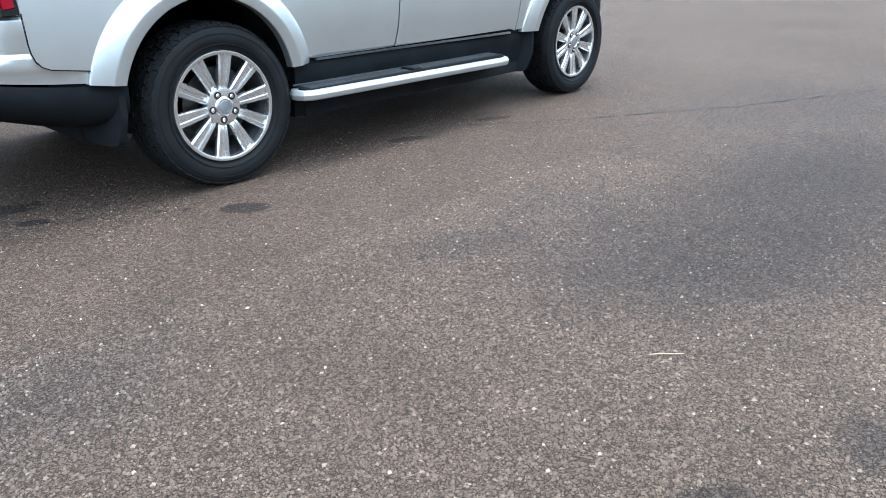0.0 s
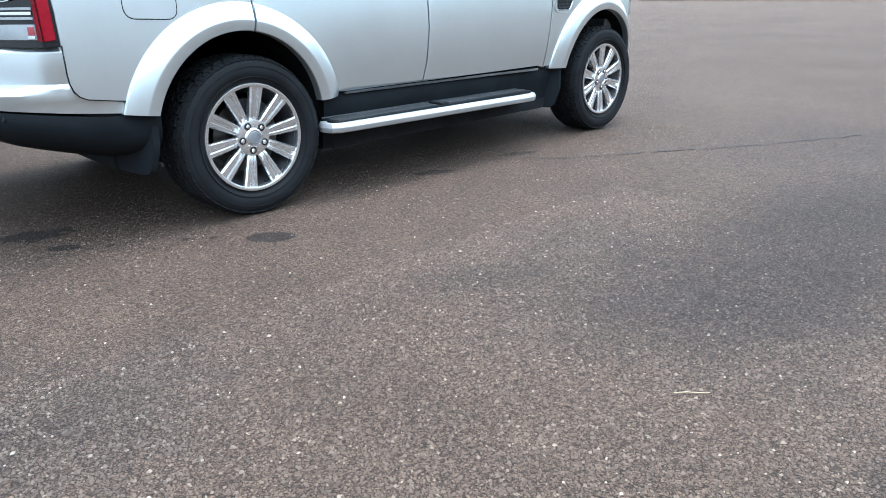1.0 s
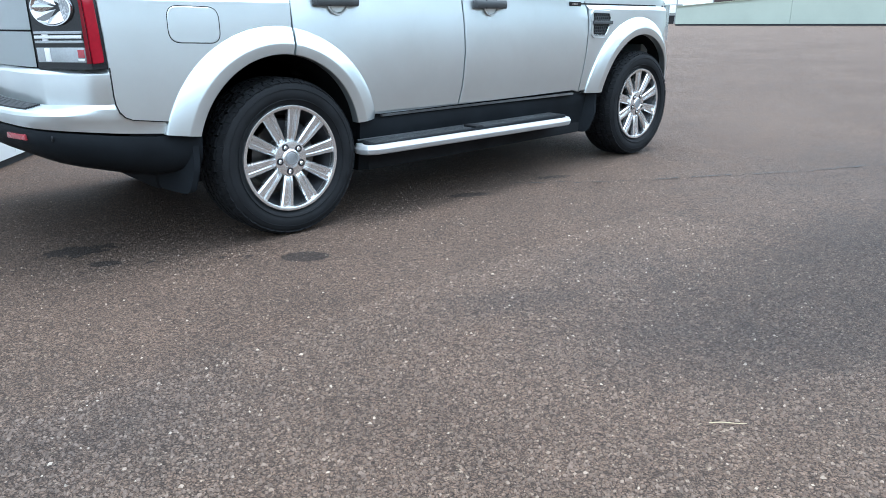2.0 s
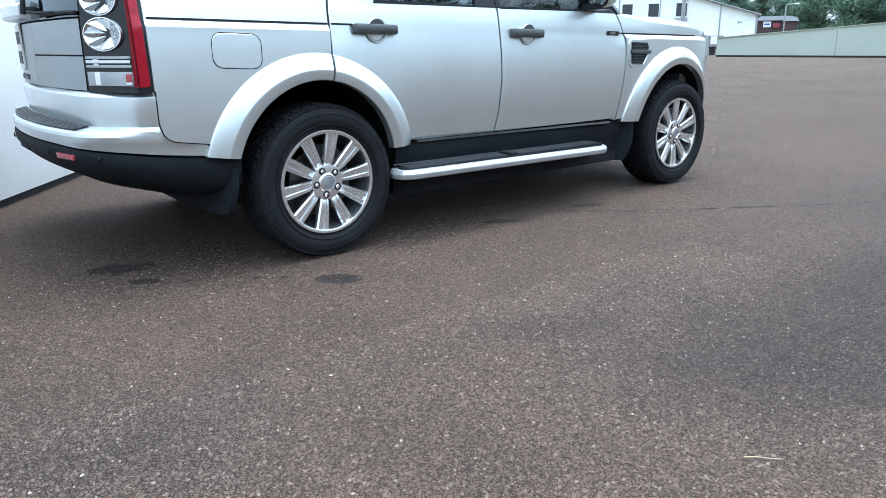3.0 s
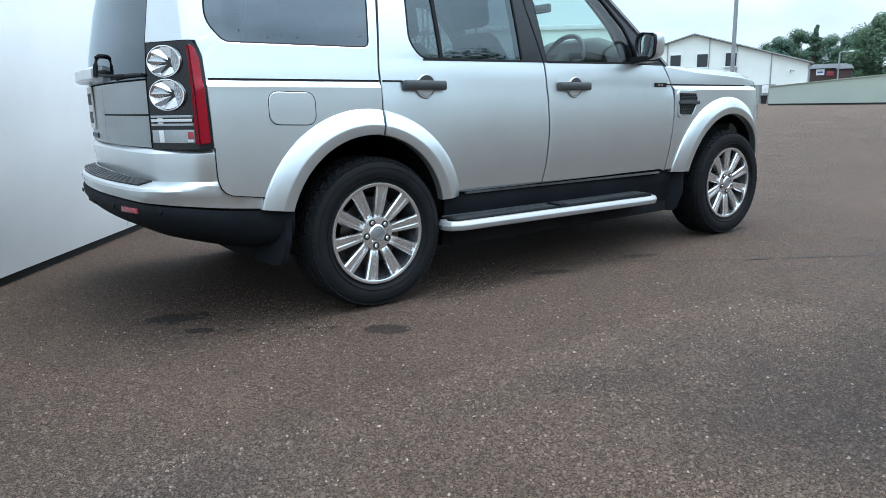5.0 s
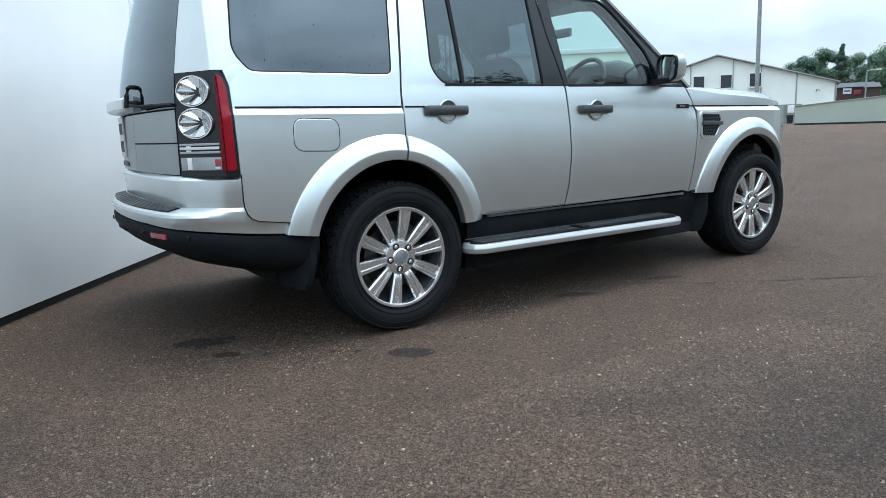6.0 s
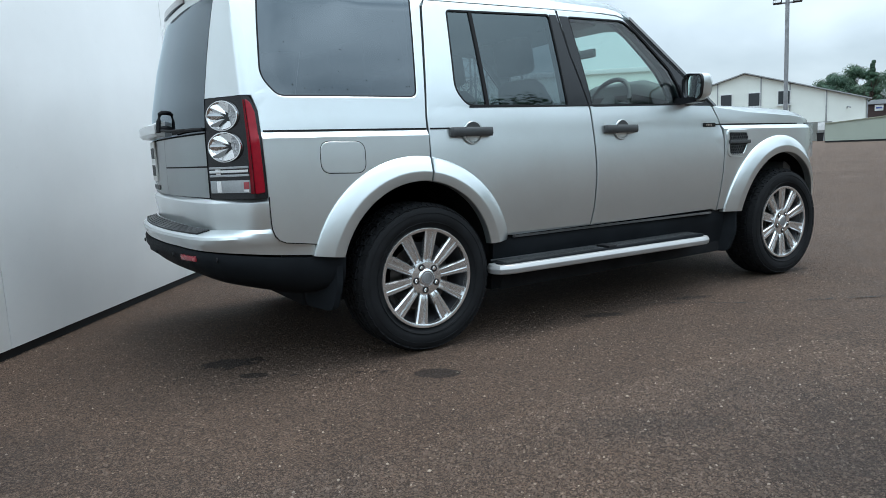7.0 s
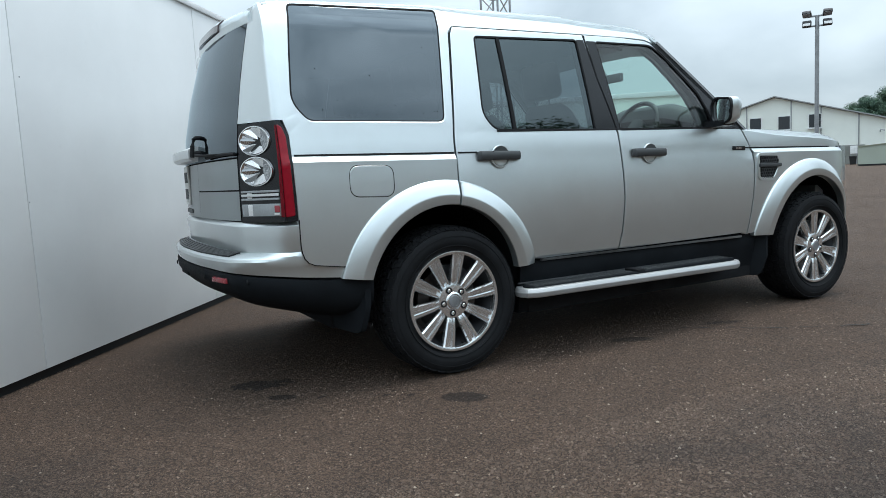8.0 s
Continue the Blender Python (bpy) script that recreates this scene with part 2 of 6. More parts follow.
M = {
    "tarmac": tarmac(),
    "paint": silver_paint(),
    "black": worn("black_textured_plastic", (0.011, 0.0128, 0.0150), 0.6, fine=600.0, bump=0.0006, vary=0.25, spec=0.06),
    "gloss": worn("black_gloss_trim", (0.010, 0.011, 0.013), 0.22, coat=0.15, vary=0.2, spec=0.35),
    "liner": worn("black_felt_liner", (0.019, 0.020, 0.022), 0.95, vary=0.3, spec=0.1),
    "seal": worn("black_rubber_seal", (0.011, 0.0115, 0.013), 0.7, spec=0.2),
    "tyre": worn("grey_black_tyre_rubber", (0.0095, 0.0102, 0.0115), 0.74, vary=0.35, scale=9.0, fine=260.0, bump=0.0006, spec=0.2),
    "alloy": worn("silver_painted_alloy", (0.80, 0.81, 0.815), 0.2, 0.9, 0.5, vary=0.04, grain_share=0.02),
    # the wheel alloy made near black: shade behind the spokes put into the colour
    "shadow_alloy": worn("shaded_alloy_barrel", (0.045, 0.046, 0.05), 0.5, 0.5),
    "steel": worn("bare_brake_steel", (0.12, 0.115, 0.11), 0.38, 1.0, vary=0.2),
    "chrome": worn("bright_chrome", (0.82, 0.83, 0.84), 0.08, 1.0, vary=0.03, grain_share=0.0),
    "step_bar": worn("satin_aluminium_bar", (0.47, 0.475, 0.475), 0.46, 0.6, vary=0.05, grain_share=0.05),
    "finisher": worn("bright_silver_finisher", (0.74, 0.75, 0.75), 0.36, 0.6, vary=0.05, grain_share=0.05),
    "grey_plastic": worn("dark_grey_handle_plastic", (0.050, 0.054, 0.056), 0.45, fine=500.0, bump=0.0004),
    "red_lens": worn("deep_red_lens", (0.27, 0.002, 0.013), 0.2, coat=0.2, vary=0.12, scale=30.0, spec=0.3),
    "pink_lens": worn("smoked_brake_lens", (0.10, 0.075, 0.08), 0.2, coat=0.8),
    "reflector": worn("dull_red_reflector", (0.30, 0.03, 0.04), 0.25, coat=0.5),
    "lens_grey": worn("ribbed_clear_lens", (0.34, 0.36, 0.37), 0.22, 0.3, 0.8),
    "clear": pane("clear_green_glass", (0.76, 0.90, 0.86), 1.6),
    "tinted": pane("privacy_tinted_glass", (0.13, 0.15, 0.168), 1.95, (0.82, 0.96, 1.0)),
    "dark_glass": pane("dark_privacy_glass", (0.030, 0.034, 0.040), 2.35, (0.76, 0.86, 0.93), 0.05),
    "seat": worn("dark_grey_leather", (0.022, 0.023, 0.026), 0.5, fine=120.0, bump=0.001),
    "dash": worn("charcoal_soft_dash", (0.035, 0.036, 0.038), 0.6, fine=400.0, bump=0.0005),
    "headliner": worn("grey_headliner_cloth", (0.175, 0.20, 0.20), 0.9),
    "trim_cloth": worn("grey_pillar_trim", (0.128, 0.150, 0.155), 0.8),
    "dark_housing": worn("dark_grey_cast_housing", (0.035, 0.037, 0.04), 0.6),
    "facet": worn("bright_reflector_facet", (0.86, 0.87, 0.88), 0.16, 0.95, vary=0.05, grain_share=0.1),
    "mirror": worn("mirror_glass", (0.85, 0.87, 0.88), 0.02, 1.0, vary=0.01, grain_share=0.0),
    "wall": wall_sheet(),
    "white_trim": worn("white_coated_trim", (0.74, 0.75, 0.75), 0.4),
    "base_black": worn("black_base_strip", (0.015, 0.015, 0.016), 0.8),
    "galv": worn("weathered_galvanised_steel", (0.30, 0.31, 0.32), 0.5, 0.7, vary=0.2),
    "cladding": worn("off_white_profiled_cladding", (0.78, 0.81, 0.755), 0.55, vary=0.06, scale=0.3),
    "roofing": worn("grey_roof_sheet", (0.30, 0.31, 0.32), 0.5, vary=0.1),
    "far_wall": worn("pale_green_grey_render", (0.35, 0.385, 0.325), 0.8, vary=0.07, scale=0.4, fine=20.0, grain_share=0.1),
    "coping": worn("mossy_grey_coping", (0.27, 0.285, 0.21), 0.9, vary=0.25, scale=1.5),
    "grass": worn("rough_grass", (0.07, 0.10, 0.03), 0.95, vary=0.4, scale=0.6, fine=8.0),
    "brown_wall": worn("brown_timber_cladding", (0.055, 0.034, 0.032), 0.8, vary=0.2),
    "dark_window": worn("dark_window_glass", (0.03, 0.035, 0.04), 0.12),
    "sign_white": worn("white_sign_board", (0.75, 0.75, 0.74), 0.4),
    "sign_red": worn("red_sign_board", (0.26, 0.035, 0.05), 0.4),
    "sign_blue": worn("blue_print", (0.06, 0.10, 0.35), 0.4),
    "block": worn("grey_concrete_block", (0.25, 0.255, 0.235), 0.85, vary=0.15, scale=2.0),
    "brick": worn("dull_brown_brick", (0.30, 0.24, 0.20), 0.85, vary=0.25, scale=2.0),
    "white_car": worn("white_car_paint", (0.75, 0.75, 0.74), 0.3, coat=0.8),
    "bark": worn("brown_bark", (0.06, 0.045, 0.035), 0.95, vary=0.3),
    "straw": worn("pale_dry_straw", (0.40, 0.32, 0.20), 0.7),
    "tar": worn("dark_tar_joint", (0.024, 0.021, 0.020), 0.85, vary=0.4, scale=12.0, fine=90.0, bump=0.002),
    "rib_rubber": worn("ribbed_step_rubber", (0.020, 0.022, 0.024), 0.42, vary=0.2, spec=0.3),
    "plate": worn("pale_plate", (0.60, 0.60, 0.57), 0.35),
}


def leaf_mat():
    k = Mat("broad_tree_leaves", (0.06, 0.10, 0.03), 0.65)
    geo = k.n.new("ShaderNodeNewGeometry")
    col = k.ramp(geo.outputs["Random Per Island"], ((0.0, (0.038, 0.080, 0.058)), (0.5, (0.058, 0.116, 0.072)), (1.0, (0.085, 0.155, 0.080))))
    info = k.n.new("ShaderNodeObjectInfo")
    k.base(k.mix(1.0, col, k.ramp(info.outputs["Random"], ((0.0, (0.88, 0.95, 1.0)), (1.0, (1.12, 1.05, 0.92)))), "MULTIPLY"))
    return k.m


def chip_mat():
    k = Mat("loose_stone_chips", (0.3, 0.28, 0.26), 0.8)
    geo = k.n.new("ShaderNodeNewGeometry")
    k.base(ground_tone(k, k.ramp(geo.outputs["Random Per Island"], ((0.0, (0.095, 0.075, 0.066)), (0.6, (0.136, 0.108, 0.095)), (0.93, (0.180, 0.147, 0.130)), (0.985, (0.27, 0.235, 0.21)), (1.0, (0.44, 0.415, 0.38))))))
    return k.m


def speckle_mat():
    k = Mat("dimpled_lamp_lens", (0.3, 0.31, 0.32), 0.15, 0.7, 0.6)
    cells = k.tex("Voronoi", 130.0)
    k.base(k.ramp(cells.outputs["Distance"], ((0.2, (0.75, 0.77, 0.78)), (0.55, (0.26, 0.27, 0.28)))))
    return k.m


M["speckle"] = speckle_mat()
M["leaf"] = leaf_mat()
M["chip"] = chip_mat()


# ---- building helpers ----
def finish(name, bm, material, parent=None, label="", angle=35):
    me = bpy.data.meshes.new(name)
    bm.to_mesh(me)
    bm.free()
    me.materials.append(M[material])
    me.polygons.foreach_set("use_smooth", [True] * len(me.polygons))
    me.set_sharp_from_angle(angle=radians(angle))
    ob = new(name, me)
    ob.parent = parent
    if label:
        ob["label"] = label
    return ob


def part(name, bm, material, parent, label="", angle=35):
    """One mesh under a thing or under a part."""
    return finish(name, bm, material, parent, label, angle)


def empty(name, m, label, category, group="", kind=""):
    e = new(name)
    e.empty_display_size = 0.2
    e.matrix_world = m
    return tagged(e, label, category, group, kind)


def box(bm, c, size, m=None, bevel=0.0, seg=2):
    made = bmesh.ops.create_cube(bm, size=1.0)["verts"]
    for v in made:
        v.co = Vector((v.co.x * size[0], v.co.y * size[1], v.co.z * size[2]))
    if bevel:
        edges = list({e for v in made for e in v.link_edges})
        res = bmesh.ops.bevel(bm, geom=edges, offset=bevel, segments=seg, affect="EDGES", profile=0.6)
        made = list({v for f in res["faces"] for v in f.verts} | {v for v in made if v.is_valid})
    t = Matrix.Translation(c) @ (m or Matrix())
    for v in made:
        v.co = t @ v.co
    return made


def loft(bm, rings, closed=True, caps=True):
    """Faces between rings of points; closed: each ring is a loop."""
    rows = [[bm.verts.new(p) for p in r] for r in rings]
    for a, b in zip(rows, rows[1:]):
        n = len(a)
        for i in range(n if closed else n - 1):
            j = (i + 1) % n
            bm.faces.new((a[i], a[j], b[j], b[i]))
    if caps and closed:
        bm.faces.new(rows[0][::-1])
        bm.faces.new(rows[-1])
    return rows


def turned(bm, profile, m, seg=48, start=0.0, sweep=360.0):
    """A profile of (radius, along) turned about the local z axis."""
    full = sweep >= 360
    n = seg if full else seg + 1
    rings = []
    for i in range(n):
        a = radians(start + sweep * i / seg)
        rings.append([m @ Vector((r * math.cos(a), r * math.sin(a), h)) for r, h in profile])
    rows = [[bm.verts.new(p) for p in r] for r in rings]
    for i in range(n if full else n - 1):
        a, b = rows[i], rows[(i + 1) % n]
        for j in range(len(profile) - 1):
            bm.faces.new((a[j], b[j], b[j + 1], a[j + 1]))


def tube(bm, pts, r, seg=10, r_end=None, squash=1.0):
    pts = [Vector(p) for p in pts]
    rings = []
    for i, p in enumerate(pts):
        t = (pts[min(i + 1, len(pts) - 1)] - pts[max(i - 1, 0)]).normalized()
        up = Vector((0, 0, 1)) if abs(t.z) < 0.9 else Vector((1, 0, 0))
        u = t.cross(up).normalized()
        w = u.cross(t)
        rr = r if r_end is None else r + (r_end - r) * i / (len(pts) - 1)
        rings.append([p + u * rr * math.cos(2 * math.pi * k / seg) + w * rr * squash * math.sin(2 * math.pi * k / seg) for k in range(seg)])
    loft(bm, rings)


def cyl(bm, a, b, r, seg=20, r_end=None):
    tube(bm, [a, b], r, seg, r_end)


def prism(bm, outline, m, depth, bevel=0.0):
    """An outline of (u, v) pushed along local z."""
    lo = [bm.verts.new(m @ Vector((u, v, 0))) for u, v in outline]
    hi = [bm.verts.new(m @ Vector((u, v, depth))) for u, v in outline]
    n = len(outline)
    f = [bm.faces.new(lo[::-1]), bm.faces.new(hi)]
    for i in range(n):
        bm.faces.new((lo[i], lo[(i + 1) % n], hi[(i + 1) % n], hi[i]))
    if bevel:
        bmesh.ops.bevel(bm, geom=list(f[1].edges), offset=bevel, segments=2, affect="EDGES", profile=0.6)


def fillet(poly, r, n=5):
    """Rounds the corners of an outline; r is one radius or one for each corner."""
    out = []
    count = len(poly)
    for i, p in enumerate(poly):
        rad = r[i] if isinstance(r, (list, tuple)) else r
        p, a, b = Vector(p), Vector(poly[i - 1]), Vector(poly[(i + 1) % count])
        u, v = a - p, b - p
        cut = min(rad, u.length * 0.48, v.length * 0.48)
        if cut < 1e-4:
            out.append((p.x, p.y))
            continue
        q0, q1 = p + u.normalized() * cut, p + v.normalized() * cut
        for k in range(n + 1):
            t = k / n
            q = q0 * (1 - t) ** 2 + p * 2 * t * (1 - t) + q1 * t ** 2
            out.append((q.x, q.y))
    return out


def lerp(x, table):
    """Straight-line look-up in a table of (x, value)."""
    if x <= table[0][0]:
        return table[0][1]
    for (x0, v0), (x1, v1) in zip(table, table[1:]):
        if x <= x1:
            return v0 + (v1 - v0) * (x - x0) / (x1 - x0)
    return table[-1][1]


def smooth(x, table):
    """Soft look-up: the straight one, blurred a little."""
    return sum(lerp(x + d, table) for d in (-0.06, -0.03, 0, 0.03, 0.06)) / 5


# ---- ground ----
def ground():
    bm = bmesh.new()
    xs = [-1500, -300, -60, -12, 0, 12, 60, 300, 1500]
    grid = [[bm.verts.new((x, y, 0)) for x in xs] for y in xs]
    for a, b in zip(grid, grid[1:]):
        for i in range(len(xs) - 1):
            bm.faces.new((a[i], a[i + 1], b[i + 1], b[i]))
    return tagged(finish("ground", bm, "tarmac"), "worn reddish-brown tarmac car park with dark oil and damp stains and painted-in vignetting", "tarmac", kind="structure")


ground()


def joint(points, width, seed):
    """A cracked tar joint that wanders over the ground."""
    rng = random.Random(seed)
    bm = bmesh.new()
    rows = []
    for (x0, y0), (x1, y1) in zip(points, points[1:]):
        n = max(2, int(math.hypot(x1 - x0, y1 - y0) / 0.06))
        d = Vector((y0 - y1, x1 - x0)).normalized()
        for i in range(n):
            t = i / n
            w = width * rng.uniform(0.15, 1.0)
            j = rng.uniform(-1, 1) * width * 0.9
            c = Vector((x0 + (x1 - x0) * t, y0 + (y1 - y0) * t)) + d * j
            rows.append((bm.verts.new((*(c - d * w * 0.5), 0.006)), bm.verts.new((*(c + d * w * 0.5), 0.006))))
    for a, b in zip(rows, rows[1:]):
        if rng.random() < 0.86:
            bm.faces.new((a[0], b[0], b[1], a[1]))
    return tagged(finish("tar_joint", bm, "tar"), "thin cracked tar joint across the tarmac", "crack", "joints in the tarmac", "structure")


joint([(1.40, -0.83), (1.92, -1.31), (3.11, -2.06), (4.4, -2.69), (9.0, -5.2)], 0.019, 1)
joint([(5.2, 1.9), (7.4, 1.28), (9.0, 0.4), (13.0, -1.8)], 0.022, 2)
joint([(9.5, 4.6), (11.6, 4.1), (12.6, 3.7), (20.0, 0.5)], 0.035, 3)
joint([(15.0, 9.0), (21.0, 6.4), (34.0, 1.5)], 0.05, 4)

# ---- the white wall beside the car ----
WALL_AT, WALL_TURN, WALL_H = Vector((-1.30, 1.09, 0)), 54.0, 2.42
wall_m = Matrix.Translation(WALL_AT) @ pose(0, 0, 0, 0, 0, WALL_TURN)


def white_wall():
    w = empty("wall_white", wall_m, "tall white coated steel panel wall with a black base strip", "wall", kind="structure")
    joints = [-2.94, -0.84, 1.26, 3.4, 5.6]
    for a, b in zip(joints, joints[1:]):
        bm = bmesh.new()
        box(bm, ((a + b) / 2, 0.04, 0.055 + (WALL_H - 0.055) / 2), (b - a - 0.005, 0.08, WALL_H - 0.055), bevel=0.004)
        ob = part("panel", bm, "wall", w)
        ob.matrix_parent_inverse = Matrix()
    bm = bmesh.new()
    box(bm, (1.33, 0.075, 0.03), (8.54, 0.09, 0.06))
    part("base_strip", bm, "base_black", w, "recessed black base strip")
    bm = bmesh.new()
    box(bm, (1.33, 0.047, WALL_H + 0.022), (8.56, 0.13, 0.045), bevel=0.008)
    part("top_trim", bm, "white_trim", w, "white folded top trim")
    bm = bmesh.new()
    box(bm, (1.33, 1.35, WALL_H / 2), (8.54, 2.4, WALL_H - 0.1))
    part("rear_body", bm, "wall", w)
    for s, z in ((-0.86, 0.96), (-0.83, 1.62)):
        bm = bmesh.new()
        turned(bm, [(0.0, 0.003), (0.003, 0.002), (0.0045, 0.0)], Matrix.Translation((s + 0.03, 0.0, z)) @ pose(0, 0, 0, 90), 10)
        part("rivet", bm, "galv", w)
    return w


white_wall()


# ---- far side of the yard ----
EYE_XY = Vector((-1.69, -3.95))


def out(az, r, z=0.0):
    """A place r metres off at an azimuth in degrees, as seen from where the yard is watched."""
    return Vector((EYE_XY.x + r * math.cos(radians(az)), EYE_XY.y + r * math.sin(radians(az)), z))


def far_wall():
    a, b = Vector((46.3, 24.6)), Vector((50.4, -14.0))
    d = (b - a).normalized()
    nrm = Vector((-d.y, d.x))
    if nrm.x < 0:
        nrm = -nrm
    w = empty("wall_far", Matrix(), "long pale rendered yard wall with a sloping mossy top", "wall", kind="structure")
    L = (b - a).length

    def top(s):
        return 1.27 + 0.072 * s

    steps = [0, 7.8, 15.6, 23.4, 31.2, L]
    for s0, s1 in zip(steps, steps[1:]):
        bm = bmesh.new()
        p0, p1 = a + d * s0, a + d * (s1 - 0.02)
        q0, q1 = p0 + nrm * 0.35, p1 + nrm * 0.35
        loft(bm, [[(p0.x, p0.y, 0.12), (q0.x, q0.y, 0.12), (q0.x, q0.y, top(s0)), (p0.x, p0.y, top(s0))],
                  [(p1.x, p1.y, 0.12), (q1.x, q1.y, 0.12), (q1.x, q1.y, top(s1)), (p1.x, p1.y, top(s1))]])
        part("wall_bay", bm, "far_wall", w)
    bm = bmesh.new()
    p0, p1 = a - nrm * 0.06, b - nrm * 0.06
    q0, q1 = a + nrm * 0.45, b + nrm * 0.45
    loft(bm, [[(p.x, p.y, h), (q.x, q.y, h), (q.x, q.y, h + 0.08), (p.x, p.y, h + 0.055)] for p, q, h in ((p0, q0, top(0)), (p1, q1, top(L)))])
    part("coping", bm, "coping", w, "mossy yellow-green coping")
    # strip below the bays; the shadow at the wall's foot is its black colour
    bm = bmesh.new()
    p0, p1, q0, q1 = a + nrm * 0.02, b + nrm * 0.02, a + nrm * 0.3, b + nrm * 0.3
    loft(bm, [[(p.x, p.y, 0), (q.x, q.y, 0), (q.x, q.y, 0.12), (p.x, p.y, 0.12)] for p, q in ((p0, q0), (p1, q1))])
    part("plinth", bm, "base_black", w, "plinth coloured dark for its shadow")
    return w


far_wall()


def grass_bank():
    bm = bmesh.new()
    rng = random.Random(3)
    rows = []
    for i in range(15):
        t = i / 14
        base = Vector((46.9, 24.4)).lerp(Vector((50.9, -13.8)), t)
        rows.append([bm.verts.new((base.x + dx, base.y - dx * 0.1, z * (0.55 + 0.5 * t) + rng.uniform(-0.08, 0.08))) for dx, z in ((0.2, 1.4), (6, 2.0), (18, 2.6), (50, 3.0), (130, 3.4))])
    for a, b in zip(rows, rows[1:]):
        for k in range(4):
            bm.faces.new((a[k], a[k + 1], b[k + 1], b[k]))
    return tagged(finish("grass_bank", bm, "grass"), "rough green grass bank behind the yard wall", "grass", kind="structure")


grass_bank()


def warehouse():
    """The gabled white shed; its front faces the yard."""
    r = 84.0
    c = out(36.0, r)
    m = Matrix.Translation(c) @ pose(0, 0, 0, 0, 0, 36.0 - 90 - 3)
    h = empty("warehouse", m, "off-white clad warehouse with a shallow grey gabled roof", "building")
    half_w, eave, apex, deep = 11.5, 3.72, 7.10, 26.0
    edges = [-11.4, -7.0, -2.73, 1.58, 4.36, 7.75, 11.4]

    def z_at(x):
        return apex - (apex - eave) * abs(x) / half_w

    for x0, x1 in zip(edges, edges[1:]):
        bm = bmesh.new()
        xs = [x0 + 0.06, x1 - 0.06]
        if x0 < 0 < x1:
            xs.insert(1, 0.0)
        ring = [(x, z_at(x)) for x in xs]
        outline = [(xs[0], 0.0), (xs[-1], 0.0)] + ring[::-1]
        prism(bm, outline, Matrix.Translation((0, 0.2, 0)) @ pose(0, 0, 0, 90), 0.2)
        part("clad_bay", bm, "cladding", h)
    for x in edges:
        bm = bmesh.new()
        box(bm, (x, 0.0, z_at(x) / 2), (0.11, 0.2, z_at(x)), bevel=0.03)
        part("downpipe", bm, "galv", h)
    for side in (-1, 1):
        bm = bmesh.new()
        prism(bm, [(0, apex + 0.05), (side * (half_w + 0.25), eave - 0.05), (side * (half_w + 0.25), eave + 0.06), (0, apex + 0.16)], Matrix.Translation((0, deep, 0)) @ pose(0, 0, 0, 90), deep + 0.5)
        part("roof_slope", bm, "roofing", h)
        bm = bmesh.new()
        box(bm, (side * (half_w - 0.15), deep / 2, eave / 2), (0.2, deep, eave))
        part("side_wall", bm, "cladding", h)
    bm = bmesh.new()
    box(bm, (0, deep, eave / 2), (half_w * 2, 0.2, eave))
    part("back_wall", bm, "cladding", h)
    for x in (-1.85, 0.92, 3.80):
        bm = bmesh.new()
        box(bm, (x, -0.06, 4.38), (1.22, 0.16, 1.48))
        win = part("window", bm, "white_trim", h)
        bm = bmesh.new()
        box(bm, (x, -0.12, 4.38), (1.08, 0.1, 1.34))
        part("window_pane", bm, "dark_window", win)
        bm = bmesh.new()
        box(bm, (x, -0.17, 3.60), (1.45, 0.22, 0.08))
        part("window_sill", bm, "white_trim", win)
    bm = bmesh.new()
    tube(bm, [(9.6, -0.1, 2.9), (9.6, -0.5, 3.05), (9.9, -0.8, 2.95)], 0.06)
    part("wall_lamp", bm, "galv", h)
    return h


warehouse()


def white_shed():
    """The low long white building that shows through the car's windows."""
    c = out(52.0, 78.0)
    m = Matrix.Translation(c) @ pose(0, 0, 0, 0, 0, 52.0 - 90 + 4)
    h = empty("long_shed", m, "long low white industrial shed", "building")
    bm = bmesh.new()
    box(bm, (1.5, 6, 3.95), (27, 12, 7.9), bevel=0.05)
    part("wall", bm, "cladding", h)
    bm = bmesh.new()
    box(bm, (1.5, 6, 8.1), (27.6, 12.6, 0.5), bevel=0.05)
    part("roof", bm, "white_trim", h)
    return h


white_shed()


def flood_mast():
    r = 34.0
    c = out(33.3, r)
    m = Matrix.Translation(c) @ pose(0, 0, 0, 0, 0, 33.3 - 90)
    t = empty("floodlight_mast", m, "grey steel floodlight mast with four square floodlights", "floodlight mast")
    top = 6.68
    bm = bmesh.new()
    tube(bm, [(0, 0, 0), (0, 0, 2.5), (0, 0, top)], 0.095, 16, 0.08)
    part("pole", bm, "galv", t)
    bm = bmesh.new()
    box(bm, (0, 0, 0.02), (0.4, 0.4, 0.04), bevel=0.01)
    part("base_plate", bm, "galv", t)
    for z in (top - 0.02, top - 0.42):
        bm = bmesh.new()
        box(bm, (0, 0, z), (0.95, 0.07, 0.07), bevel=0.01)
        arm = part("cross_arm", bm, "galv", t)
        for x in (-0.38, 0.38):
            bm = bmesh.new()
            tilt = pose(0, 0, 0, 52 if z > top - 0.2 else -20, 0, 12 if x > 0 else -8)
            box(bm, (x, -0.06, z + 0.10), (0.34, 0.14, 0.27), tilt, 0.03)
            part("lamp_housing", bm, "dark_housing", t)
            bm = bmesh.new()
            up = z > top - 0.2
            box(bm, Vector((x, -0.06, z + 0.10)) + tilt @ Vector((0, -0.08, 0 if up else -0.06)), (0.28, 0.02, 0.21 if up else 0.11), tilt)
            part("lamp_glass", bm, "galv" if up else "sign_white", t)
    return t


flood_mast()


